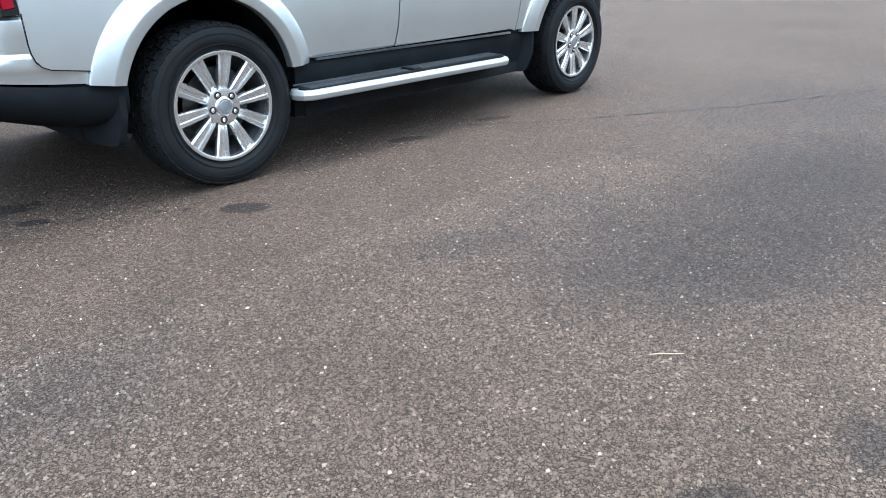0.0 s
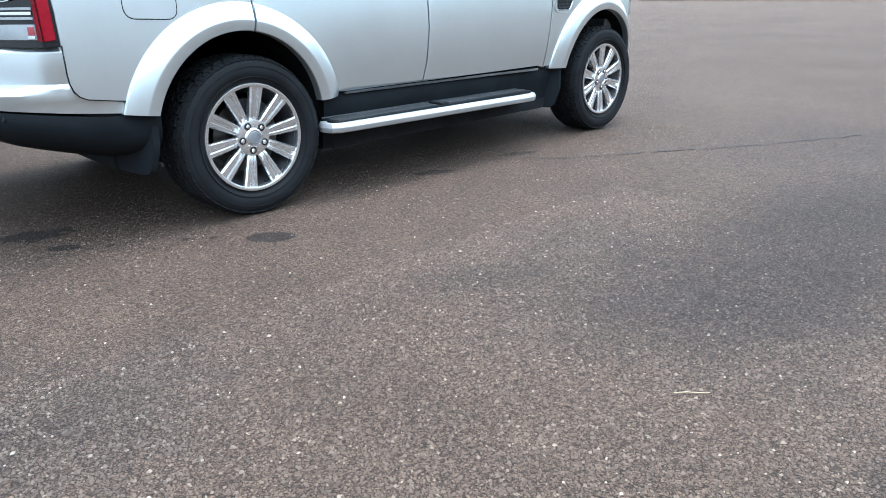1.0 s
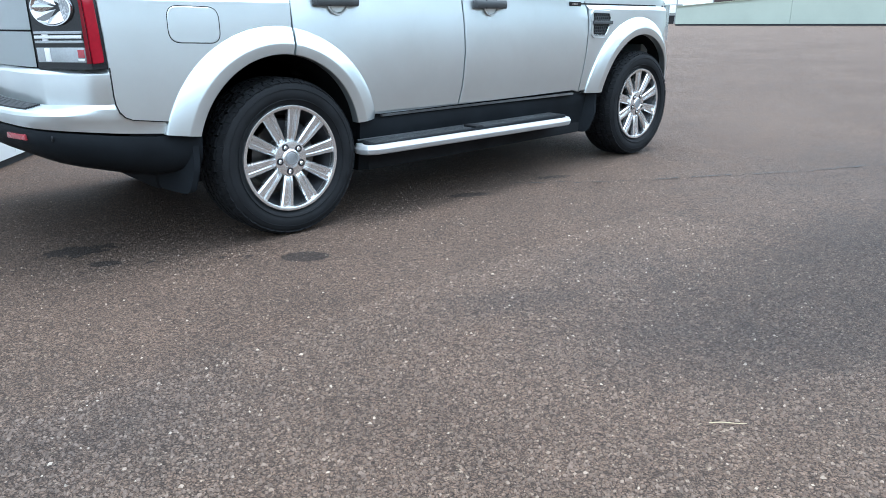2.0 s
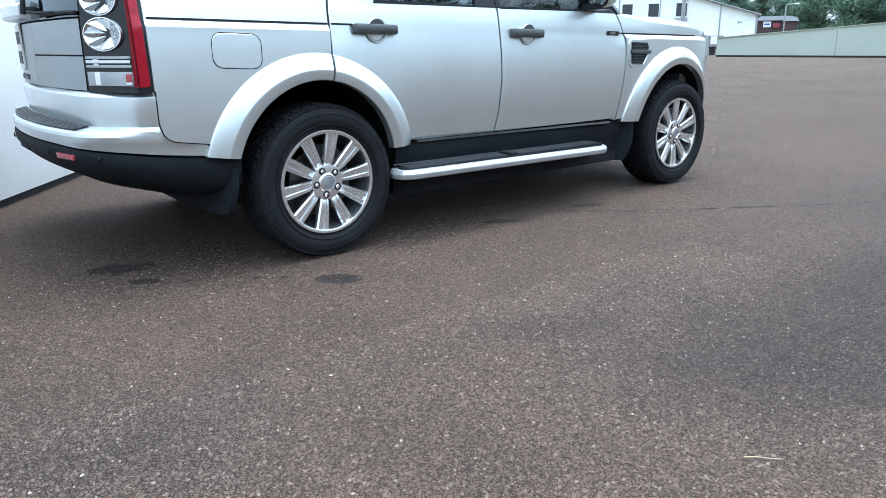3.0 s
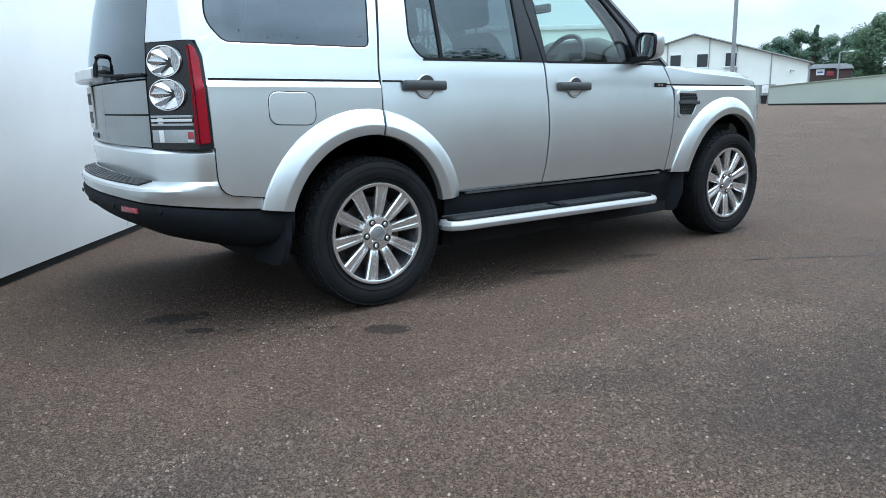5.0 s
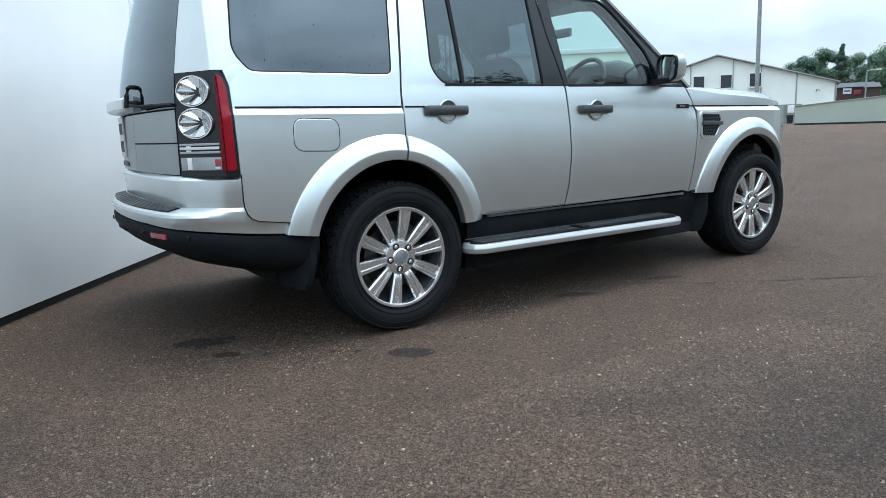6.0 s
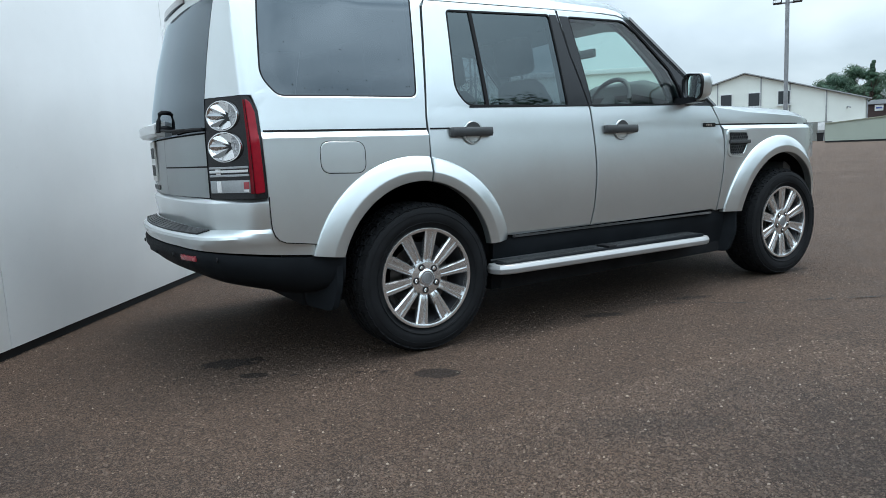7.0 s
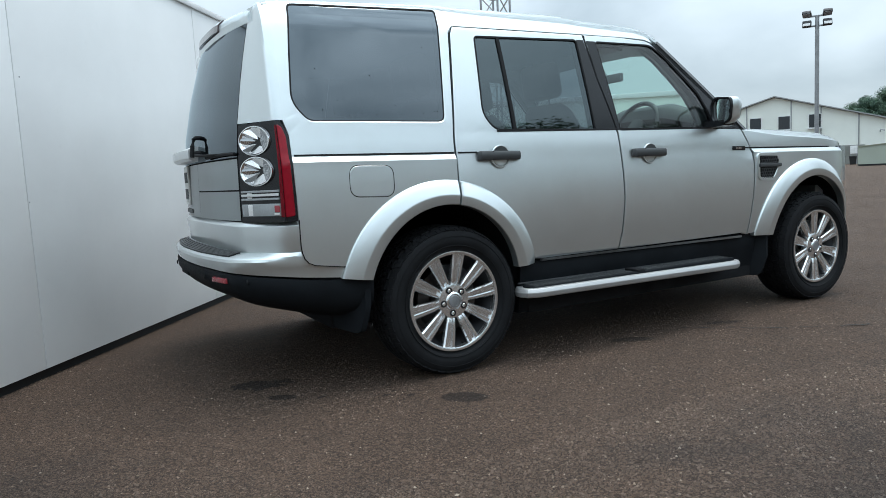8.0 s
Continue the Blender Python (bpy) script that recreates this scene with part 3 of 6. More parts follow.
def lattice_mast():
    c = out(56.25, 34.0)
    t = empty("lattice_mast", Matrix.Translation(c), "tall grey steel lattice mast behind the car", "lattice mast")
    w, h = 0.48, 14.0
    legs = [(-w, -w), (w, -w), (w, w), (-w, w)]
    turn = pose(0, 0, 0, 0, 0, 20)
    for x, y in legs:
        bm = bmesh.new()
        a = turn @ Vector((x, y, 0))
        cyl(bm, a, a + Vector((0, 0, h)), 0.05, 8)
        part("leg", bm, "galv", t)
    bm = bmesh.new()
    for k in range(4):
        p, q = (turn @ Vector((*legs[k], 0))), (turn @ Vector((*legs[(k + 1) % 4], 0)))
        for i in range(14):
            a, b = (p, q) if i % 2 else (q, p)
            cyl(bm, a + Vector((0, 0, i)), b + Vector((0, 0, i + 1)), 0.028, 6)
            cyl(bm, p + Vector((0, 0, i)), q + Vector((0, 0, i)), 0.02, 6)
    part("bracing", bm, "galv", t)
    return t


lattice_mast()


def brown_shed():
    c = out(26.95, 112.0, 1.2)
    m = Matrix.Translation(c) @ pose(0, 0, 0, 0, 0, 26.95 - 90)
    h = empty("brown_shed", m, "low dark brown shed with a white and a red sign", "building")
    bm = bmesh.new()
    box(bm, (0, 4, 1.4), (4.9, 8, 2.8))
    part("wall", bm, "brown_wall", h)
    bm = bmesh.new()
    prism(bm, [(-2.7, 2.62), (2.7, 2.62), (1.9, 3.18), (-2.1, 3.18)], Matrix.Translation((0, 8.4, 0)) @ pose(0, 0, 0, 90), 8.8)
    part("roof", bm, "roofing", h)
    bm = bmesh.new()
    box(bm, (-1.16, -0.06, 2.12), (1.0, 0.1, 0.78), bevel=0.02)
    sign = part("sign_board", bm, "sign_white", h, "white sign board with dark bars")
    bm = bmesh.new()
    box(bm, (-1.16, -0.13, 2.12), (0.7, 0.03, 0.2))
    part("print_bar", bm, "sign_blue", sign)
    bm = bmesh.new()
    box(bm, (0.05, -0.06, 1.92), (0.85, 0.1, 0.62), bevel=0.02)
    part("sign_board", bm, "sign_red", h, "red sign board")
    return h


brown_shed()


def grey_shed():
    c = out(26.05, 106.0, 1.2)
    m = Matrix.Translation(c) @ pose(0, 0, 0, 0, 0, 26.05 - 90)
    h = empty("grey_roofed_shed", m, "low brown shed with a pale grey sheet roof", "building")
    bm = bmesh.new()
    box(bm, (0, 2, 1.2), (1.7, 4, 2.4))
    part("wall", bm, "brown_wall", h)
    bm = bmesh.new()
    prism(bm, [(-1.0, 2.35), (1.0, 2.35), (0.7, 2.85), (-0.7, 2.85)], Matrix.Translation((0, 4.3, 0)) @ pose(0, 0, 0, 90), 4.6)
    part("roof", bm, "roofing", h)
    return h


grey_shed()


def street_lamp():
    c = out(26.45, 95.0, 1.4)
    t = empty("street_lamp", Matrix.Translation(c) @ pose(0, 0, 0, 0, 0, 26.45 - 90), "thin grey street lamp with a short arm", "street lamp")
    bm = bmesh.new()
    tube(bm, [(0, 0, 0), (0, 0, 3.5), (0.0, 0, 3.66), (0.2, 0, 3.74), (0.9, 0, 3.80)], 0.08, 8, 0.045)
    part("pole", bm, "galv", t)
    bm = bmesh.new()
    box(bm, (1.15, 0, 3.80), (0.55, 0.2, 0.11), bevel=0.04)
    part("lamp_head", bm, "sign_white", t)
    return t


street_lamp()


def far_car(az, r, z, paint, label):
    t = empty("parked_car", Matrix.Translation(out(az, r, z)) @ pose(0, 0, 0, 0, 0, az - 90), label, "car", "far parked cars")
    bm = bmesh.new()
    prism(bm, fillet([(-2.1, 0.35), (2.1, 0.35), (2.1, 0.85), (1.2, 0.95), (0.6, 1.45), (-1.2, 1.45), (-1.9, 0.95), (-2.1, 0.9)], 0.15), Matrix.Translation((0, 0.85, 0)) @ pose(0, 0, 0, 90), 1.7, 0.08)
    part("body", bm, paint, t)
    for s in (-0.87, 0.87):
        bm = bmesh.new()
        prism(bm, fillet([(-1.6, 0.95), (0.95, 0.95), (0.5, 1.36), (-1.1, 1.36)], 0.08), Matrix.Translation((0, s + 0.01, 0)) @ pose(0, 0, 0, 90), 0.02)
        part("side_window", bm, "dark_window", t)
    for x in (-1.35, 1.3):
        for s in (-0.78, 0.78):
            bm = bmesh.new()
            cyl(bm, (x, s - 0.1, 0.31), (x, s + 0.1, 0.31), 0.31, 16)
            part("wheel", bm, "tyre", t)
    return t


far_car(29.2, 104, 1.0, "white_car", "white car parked beyond the yard wall")


def wheelie_bin(az, r):
    t = empty("wheelie_bin", Matrix.Translation(out(az, r)) @ pose(0, 0, 0, 0, 0, az - 90), "dark plastic wheelie bin by the grey wall", "bin", "bins by the wall")
    bm = bmesh.new()
    loft(bm, [[(-w, -w, z), (w, -w, z), (w, w, z), (-w, w, z)] for w, z in ((0.19, 0.03), (0.25, 0.62))])
    part("body", bm, "base_black", t)
    bm = bmesh.new()
    box(bm, (0, -0.02, 0.65), (0.54, 0.58, 0.06), bevel=0.02)
    part("lid", bm, "dark_housing", t)
    for x in (-0.18, 0.18):
        bm = bmesh.new()
        cyl(bm, (x - 0.02, 0.2, 0.08), (x + 0.02, 0.2, 0.08), 0.08, 14)
        part("wheel", bm, "tyre", t)
    return t


for az in (31.05, 31.75, 32.5):
    wheelie_bin(az, 62.0)


def notice_board():
    t = empty("notice_board", Matrix.Translation(out(31.0, 65.0)) @ pose(0, 0, 0, 0, 0, 31.0 - 90), "small white board on two posts by the wall", "sign")
    bm = bmesh.new()
    box(bm, (0, 0, 1.15), (0.5, 0.05, 0.62), bevel=0.01)
    part("board", bm, "sign_white", t)
    for x in (-0.2, 0.2):
        bm = bmesh.new()
        cyl(bm, (x, 0.05, 0), (x, 0.05, 1.4), 0.03, 8)
        part("post", bm, "galv", t)
    return t


notice_board()


def block_plinth():
    bm = bmesh.new()
    a, b = out(30.4, 66), out(33.0, 66)
    d = (b - a).normalized()
    for course in range(9):
        z = 0.0 + course * 0.17
        n = 14
        for i in range(n):
            p = a.lerp(b, (i + (0.5 if course % 2 else 0)) / n)
            box(bm, (p.x, p.y, z + 0.08), ((b - a).length / n - 0.03, 0.22, 0.155), pose(0, 0, 0, 0, 0, math.degrees(math.atan2(d.y, d.x))))
    box(bm, (a + b) / 2 + Vector((0, 0, 0.765)), ((b - a).length, 0.16, 1.53), pose(0, 0, 0, 0, 0, math.degrees(math.atan2(d.y, d.x))))
    return tagged(finish("block_wall", bm, "block"), "low grey block wall below the warehouse", "block wall", kind="structure")


block_plinth()


# ---- trees ----
def tree(at, height, spread, seed, slim=1.0, count=24000):
    rng = random.Random(seed)
    t = empty("tree", Matrix.Translation(at), "broad leafy green tree with an uneven rounded crown" if slim > 0.7 else "slim pointed dark green tree", "tree", "far trees")
    bm = bmesh.new()
    trunk_h = height * 0.55
    tube(bm, [(0, 0, -0.3), (rng.uniform(-0.1, 0.1), 0.05, trunk_h * 0.4), (rng.uniform(-0.3, 0.3), 0.1, trunk_h)], height * 0.028, 10, height * 0.012)
    limbs = []
    for i in range(9):
        a, z = rng.uniform(0, 6.28), trunk_h * rng.uniform(0.35, 0.98)
        end = Vector((math.cos(a) * spread * rng.uniform(0.4, 0.8), math.sin(a) * spread * rng.uniform(0.4, 0.8), z + height * rng.uniform(0.08, 0.3)))
        tube(bm, [(0, 0, z), end * 0.5 + Vector((0, 0, z * 0.5 + 0.2)), end], height * 0.01, 6, height * 0.003)
        limbs.append(end)
    part("trunk", bm, "bark", t)
    blobs = []
    for i in range(46):
        f = rng.random() if slim > 0.7 else i / 46
        zz = height * (0.16 + 0.76 * f)
        room = spread * (math.sin(math.pi * min(0.97, 0.22 + 0.74 * f)) ** 0.7)
        if slim < 0.7:
            room = spread * (1.05 - f)
        a, rr = rng.uniform(0, 6.28), room * math.sqrt(rng.random()) * 0.85
        blobs.append((Vector((math.cos(a) * rr, math.sin(a) * rr, zz)), spread * rng.uniform(0.18, 0.36) * (1.0 if slim > 0.7 else 1.05 - 0.75 * f)))
    verts, faces = [], []
    for i in range(count):
        c, rad = rng.choice(blobs)
        d = Vector((rng.gauss(0, 1), rng.gauss(0, 1), rng.gauss(0, 0.8))).normalized()
        p = c + d * rad * rng.uniform(0.62, 1.06)
        if p.z < height * 0.1:
            continue
        n = (d + Vector((rng.uniform(-0.7, 0.7), rng.uniform(-0.7, 0.7), rng.uniform(-0.4, 0.9)))).normalized()
        u = n.orthogonal().normalized()
        w = n.cross(u)
        s = height * rng.uniform(0.006, 0.015)
        k = len(verts)
        ang = rng.uniform(0, 6.28)
        e1, e2 = u * math.cos(ang) + w * math.sin(ang), w * math.cos(ang) - u * math.sin(ang)
        verts += [p - e1 * s, p + e2 * s * 0.62 + n * s * 0.2, p + e1 * s * 1.15, p - e2 * s * 0.62 + n * s * 0.15]
        faces.append((k, k + 1, k + 2, k + 3))
    me = bpy.data.meshes.new("crown")
    me.from_pydata([tuple(v) for v in verts], [], faces)
    me.materials.append(M["leaf"])
    crown = new("crown", me)
    crown.parent = t
    return t


for az, r, ground_z, h, s, seed, slim in ((31.2, 150, 1.5, 8.2, 3.6, 1, 1), (30.2, 146, 1.5, 9.2, 4.0, 2, 1), (29.0, 150, 1.5, 10.4, 4.0, 3, 1), (28.0, 145, 1.5, 11.6, 2.6, 4, 0.6), (27.1, 152, 1.5, 9.4, 4.4, 5, 1),
                                          (26.0, 150, 1.5, 9.0, 4.2, 6, 1), (24.0, 126, 2.0, 9.9, 5.0, 7, 1), (21.8, 122, 2.0, 9.7, 5.6, 8, 1), (19.6, 120, 2.0, 10.2, 5.6, 9, 1), (17.2, 118, 2.0, 12.0, 6.0, 10, 1),
                                          (14.6, 122, 2.0, 11.0, 6.0, 11, 1), (25.2, 160, 2.0, 10.0, 5.0, 12, 1), (20.8, 140, 2.0, 12.5, 6.0, 13, 1), (32.3, 158, 1.5, 7.2, 3.6, 14, 1)):
    tree(out(az, r, 0.0), h + ground_z, s, seed, slim)

# plain yard wall behind the camera
def rear_yard_wall():
    w = empty("wall_behind", Matrix(), "plain dull brown rendered yard wall", "wall", kind="structure")
    ends = [out(-152 + 18 * i, 21.0) for i in range(9)]
    for p, q in zip(ends, ends[1:]):
        bm = bmesh.new()
        d = (q - p).normalized()
        box(bm, (p + q) / 2 + Vector((0, 0, 1.5)), ((q - p).length, 0.25, 3.0), pose(0, 0, 0, 0, 0, math.degrees(math.atan2(d.y, d.x))), 0.02)
        part("wall_bay", bm, "brick", w)
    return w


rear_yard_wall()

# the tree belt behind the camera, which the car's side mirrors
for k in range(13):
    tree(out(-148 + k * 11.5, 27 + 5 * (k % 3), 0.0), 9.4 + 1.8 * ((k * 7) % 4) / 3, 4.2 + 0.6 * (k % 2), 40 + k, 1, 8000)


# ---- the car: x forward from the rear axle, right side at -y ----
car = empty("estate_car", Matrix(), "silver metallic four-door off-road estate car parked on the tarmac", "car")


def crease(x):
    return 1.105 - 0.0165 * (x + 0.74)


def half(x, z):
    """Half width of the body at a height: swelling flank, folded shoulder line, glass leaning in."""
    zc = crease(x)
    if z <= 1.07:
        w = 0.95 - 0.012 * ((z - 0.8) / 0.3) ** 2
    elif z <= 1.2:
        w = 0.941 - 0.021 * ((z - 1.07) / 0.13) ** 1.3
    elif z <= 1.72:
        w = 0.920 - 0.115 * ((z - 1.2) / 0.52) ** 1.15
    else:
        w = 0.805 - 0.5 * (z - 1.72)
    fold = lerp(x, ((-0.80, 0.004), (-0.745, 0.0165), (-0.68, 0.0172), (2.22, 0.0172)))
    band = lerp(x, ((0.060, 0.026), (0.066, 0.36), (2.215, 0.36), (2.235, 0.026)))
    rise = min(1.0, max(0.0, (z - zc + band) / band))
    w -= fold * (rise if band < 0.05 else rise ** 1.6)
    if x < -0.55:
        w -= 0.045 * ((-0.55 - x) / 0.42) ** 2
    if x > 2.6:
        w -= 0.10 * ((x - 2.6) / 0.95) ** 2
    if x > 3.14:
        w -= 1.3 * (x - 3.14) ** 2
    if z < 0.95 and 0.15 < x < 2.6:
        w -= 0.016 * ((0.95 - z) / 0.35) ** 2 * min(1.0, (x - 0.15) / 0.5) * min(1.0, (2.6 - x) / 0.4)
    if z < 0.95 and 0.45 < x < 2.1:
        w -= 0.62 * max(0.0, zc - 0.545 - z) * min(1.0, (x - 0.45) / 0.12) * min(1.0, (2.1 - x) / 0.7)
    return w


def panel(name, outline, material, side, parent, holes=(), off=0.0, thick=0.022, label="", chamfer=0.0025):
    """A sheet cut to an outline of (x, z), pressed to the body's side and given an edge."""
    bm = bmesh.new()
    for ring in (outline, *holes):
        vs = [bm.verts.new((x, 0, z)) for x, z in ring]
        for a, b in zip(vs, vs[1:] + vs[:1]):
            bm.edges.new((a, b))
    bmesh.ops.triangle_fill(bm, use_beauty=True, edges=bm.edges[:], normal=(0, -1, 0))
    x0, x1 = min(p[0] for p in outline), max(p[0] for p in outline)
    z0, z1 = min(p[1] for p in outline), max(p[1] for p in outline)
    for dz in (-0.6, -0.553, -0.545, -0.537, -0.5, -0.45, -0.4, -0.3, -0.2, -0.13, -0.10, -0.075, -0.05, -0.026, 0.0, 0.03, 0.07, 0.11, 0.17, 0.25, 0.33, 0.41, 0.49, 0.57, 0.63, 0.68):
        if z0 - 0.1 < 1.09 + dz < z1 + 0.1:
            bmesh.ops.bisect_plane(bm, geom=bm.verts[:] + bm.edges[:] + bm.faces[:], plane_co=(-0.74, 0, 1.105 + dz), plane_no=(0.0165, 0, 1))
    n = max(1, int((x1 - x0) / 0.07))
    for i in range(1, n):
        bmesh.ops.bisect_plane(bm, geom=bm.verts[:] + bm.edges[:] + bm.faces[:], plane_co=(x0 + (x1 - x0) * i / n, 0, 0), plane_no=(1, 0, 0))
    rim = [e for e in bm.edges if len(e.link_faces) == 1]
    push = {}
    for e in rim:
        a, b = e.verts
        d = b.co - a.co
        nv = Vector((d.z, 0, -d.x)).normalized()
        c = e.link_faces[0].calc_center_median()
        if (c - a.co).dot(nv) > 0:
            nv = -nv
        for v in e.verts:
            push[v] = push.get(v, Vector()) + nv
    made = {}
    for v, d in push.items():
        d = d.normalized() if d.length > 1e-6 else d
        x, z = v.co.x + d.x * chamfer, v.co.z + d.z * chamfer
        w = half(v.co.x, v.co.z) + off
        made[v] = (bm.verts.new((x, side * (w - chamfer), z)), bm.verts.new((x, side * (w - thick), z)))
    core = set(push) | {v for f in bm.faces for v in f.verts}
    for v in core:
        v.co.y = side * (half(v.co.x, v.co.z) + off)
    for e in rim:
        a, b = e.verts
        bm.faces.new((a, b, made[b][0], made[a][0]))
        bm.faces.new((made[a][0], made[b][0], made[b][1], made[a][1]))
    bmesh.ops.recalc_face_normals(bm, faces=bm.faces[:])
    return part(name, bm, material, parent, label, 24)


def strip(name, line, width, material, side, parent, off=0.002, thick=0.012, label=""):
    """A narrow band along a line of (x, z) on the body's side."""
    pts = [Vector(p) for p in line]
    lo, hi = [], []
    for i, p in enumerate(pts):
        d = (pts[min(i + 1, len(pts) - 1)] - pts[max(i - 1, 0)]).normalized()
        nv = Vector((-d.y, d.x)) * width * 0.5
        lo.append(p - nv)
        hi.append(p + nv)
    bm = bmesh.new()
    rings = []
    for a, b in zip(lo, hi):
        wa, wb = half(*a) + off, half(*b) + off
        rings.append([(a.x, side * (wa - thick), a.y), (a.x, side * wa, a.y), (b.x, side * wb, b.y), (b.x, side * (wb - thick), b.y)])
    loft(bm, rings)
    bmesh.ops.recalc_face_normals(bm, faces=bm.faces[:])
    return part(name, bm, material, parent, label)


def arch(cx, cz, rl, rr, rz, z_from, z_to, n=28):
    """An arch outline over a wheel, from its rear foot to its front foot."""
    a0 = math.pi - math.asin(min(1, max(-1, (z_from - cz) / rz)))
    a1 = math.asin(min(1, max(-1, (z_to - cz) / rz)))
    res = []
    for i in range(n + 1):
        a = a0 + (a1 - a0) * i / n
        c = math.cos(a)
        res.append((cx + c * (rl if c < 0 else rr), cz + math.sin(a) * rz))
    return res


REAR_OUT = (-0.035, 0.40, 0.552, 0.566, 0.569)
REAR_IN = (-0.02, 0.40, 0.425, 0.420, 0.448)
FRONT_OUT = (2.82, 0.40, 0.564, 0.540, 0.572)
FRONT_IN = (2.84, 0.40, 0.435, 0.450, 0.455)


def shrink(a, d):
    return (a[0], a[1], a[2] - d, a[3] - d, a[4] - d)


WHEEL_R, RIM_R, TRACK = 0.3755, 0.250, 0.942


def flare(side, front, lo, hi, parent):
    """One length of arch flare between two shares of the arch."""
    o = arch(*(FRONT_OUT if front else REAR_OUT), 0.495 if front else 0.55, 0.50 if front else 0.505, 120)
    i = arch(*(FRONT_IN if front else REAR_IN), 0.49 if front else 0.53, 0.49 if front else 0.50, 120)
    k0, k1 = int(lo * 120), int(hi * 120)
    bm = bmesh.new()
    rings = []
    for k in range(k0, k1 + 1):
        (ox, oz), (ix, iz) = o[k], i[k]

        def at(t, off, push=0.0):
            x, z = ox + (ix - ox) * t, oz + (iz - oz) * t
            return (x, side * (half(x, z) + off), z)

        rings.append([at(0.0, -0.03), at(0.0, 0.003), at(0.025, 0.009), at(0.06, 0.0125), at(0.30, 0.0235), at(0.57, 0.0355), at(0.60, 0.0365), at(0.63, 0.0366), at(0.66, 0.0364), at(0.80, 0.034), at(0.965, 0.030), at(0.99, 0.027), at(1.0, 0.020), at(1.0, -0.018)])
    loft(bm, rings, closed=False)
    for ends in (rings[0], rings[-1]):
        bm.faces.new([bm.verts.new(p) for p in ends])
    bmesh.ops.remove_doubles(bm, verts=bm.verts[:], dist=1e-5)
    bmesh.ops.recalc_face_normals(bm, faces=bm.faces[:])
    return part("arch_flare", bm, "paint", parent, "silver wheel-arch flare", 24)


# window outlines
Q_WIN = fillet([(-0.672, 1.792), (0.086, 1.812), (0.064, 1.60), (0.026, 1.252), (-0.655, 1.262), (-0.722, 1.345), (-0.700, 1.57)], [0.02, 0.02, 0.0, 0.03, 0.03, 0.05, 0.0])
R_WIN = fillet([(0.280, 1.684), (0.945, 1.694), (0.972, 1.196), (0.318, 1.206), (0.255, 1.285)], [0.02, 0.02, 0.01, 0.04, 0.05])
F_WIN = fillet([(1.082, 1.690), (1.506, 1.687), (1.60, 1.617), (1.722, 1.500), (1.820, 1.402), (1.872, 1.312), (1.902, 1.230), (1.907, 1.192), (1.152, 1.192)], [0.02, 0.04, 0.0, 0.0, 0.0, 0.0, 0.0, 0.01, 0.01])
B_CUT = [(1.002, 1.724), (1.043, 1.475), (1.095, 1.285), (1.133, 1.173), (1.140, 1.0), (1.141, 0.81), (1.128, 0.62), (1.110, 0.524)]
F_CUT = [(2.166, 1.170), (2.205, 1.10), (2.236, 1.028), (2.240, 0.90), (2.232, 0.76), (2.205, 0.51)]


def grow(poly, d):
    """The outline moved outwards by d."""
    area = sum(a[0] * b[1] - b[0] * a[1] for a, b in zip(poly, poly[1:] + poly[:1]))
    s = 1 if area > 0 else -1
    res = []
    for i, p in enumerate(poly):
        p, a, b = Vector(p), Vector(poly[i - 1]), Vector(poly[(i + 1) % len(poly)])
        u, v = p - a, b - p
        if u.length < 1e-6 or v.length < 1e-6:
            res.append((p.x, p.y))
            continue
        nv = (Vector((u.y, -u.x)).normalized() + Vector((v.y, -v.x)).normalized())
        nv = nv.normalized() if nv.length > 1e-6 else Vector((0, 0))
        res.append((p.x + nv.x * d * s, p.y + nv.y * d * s))
    return res


GAP = 0.0072
DOORS = {}


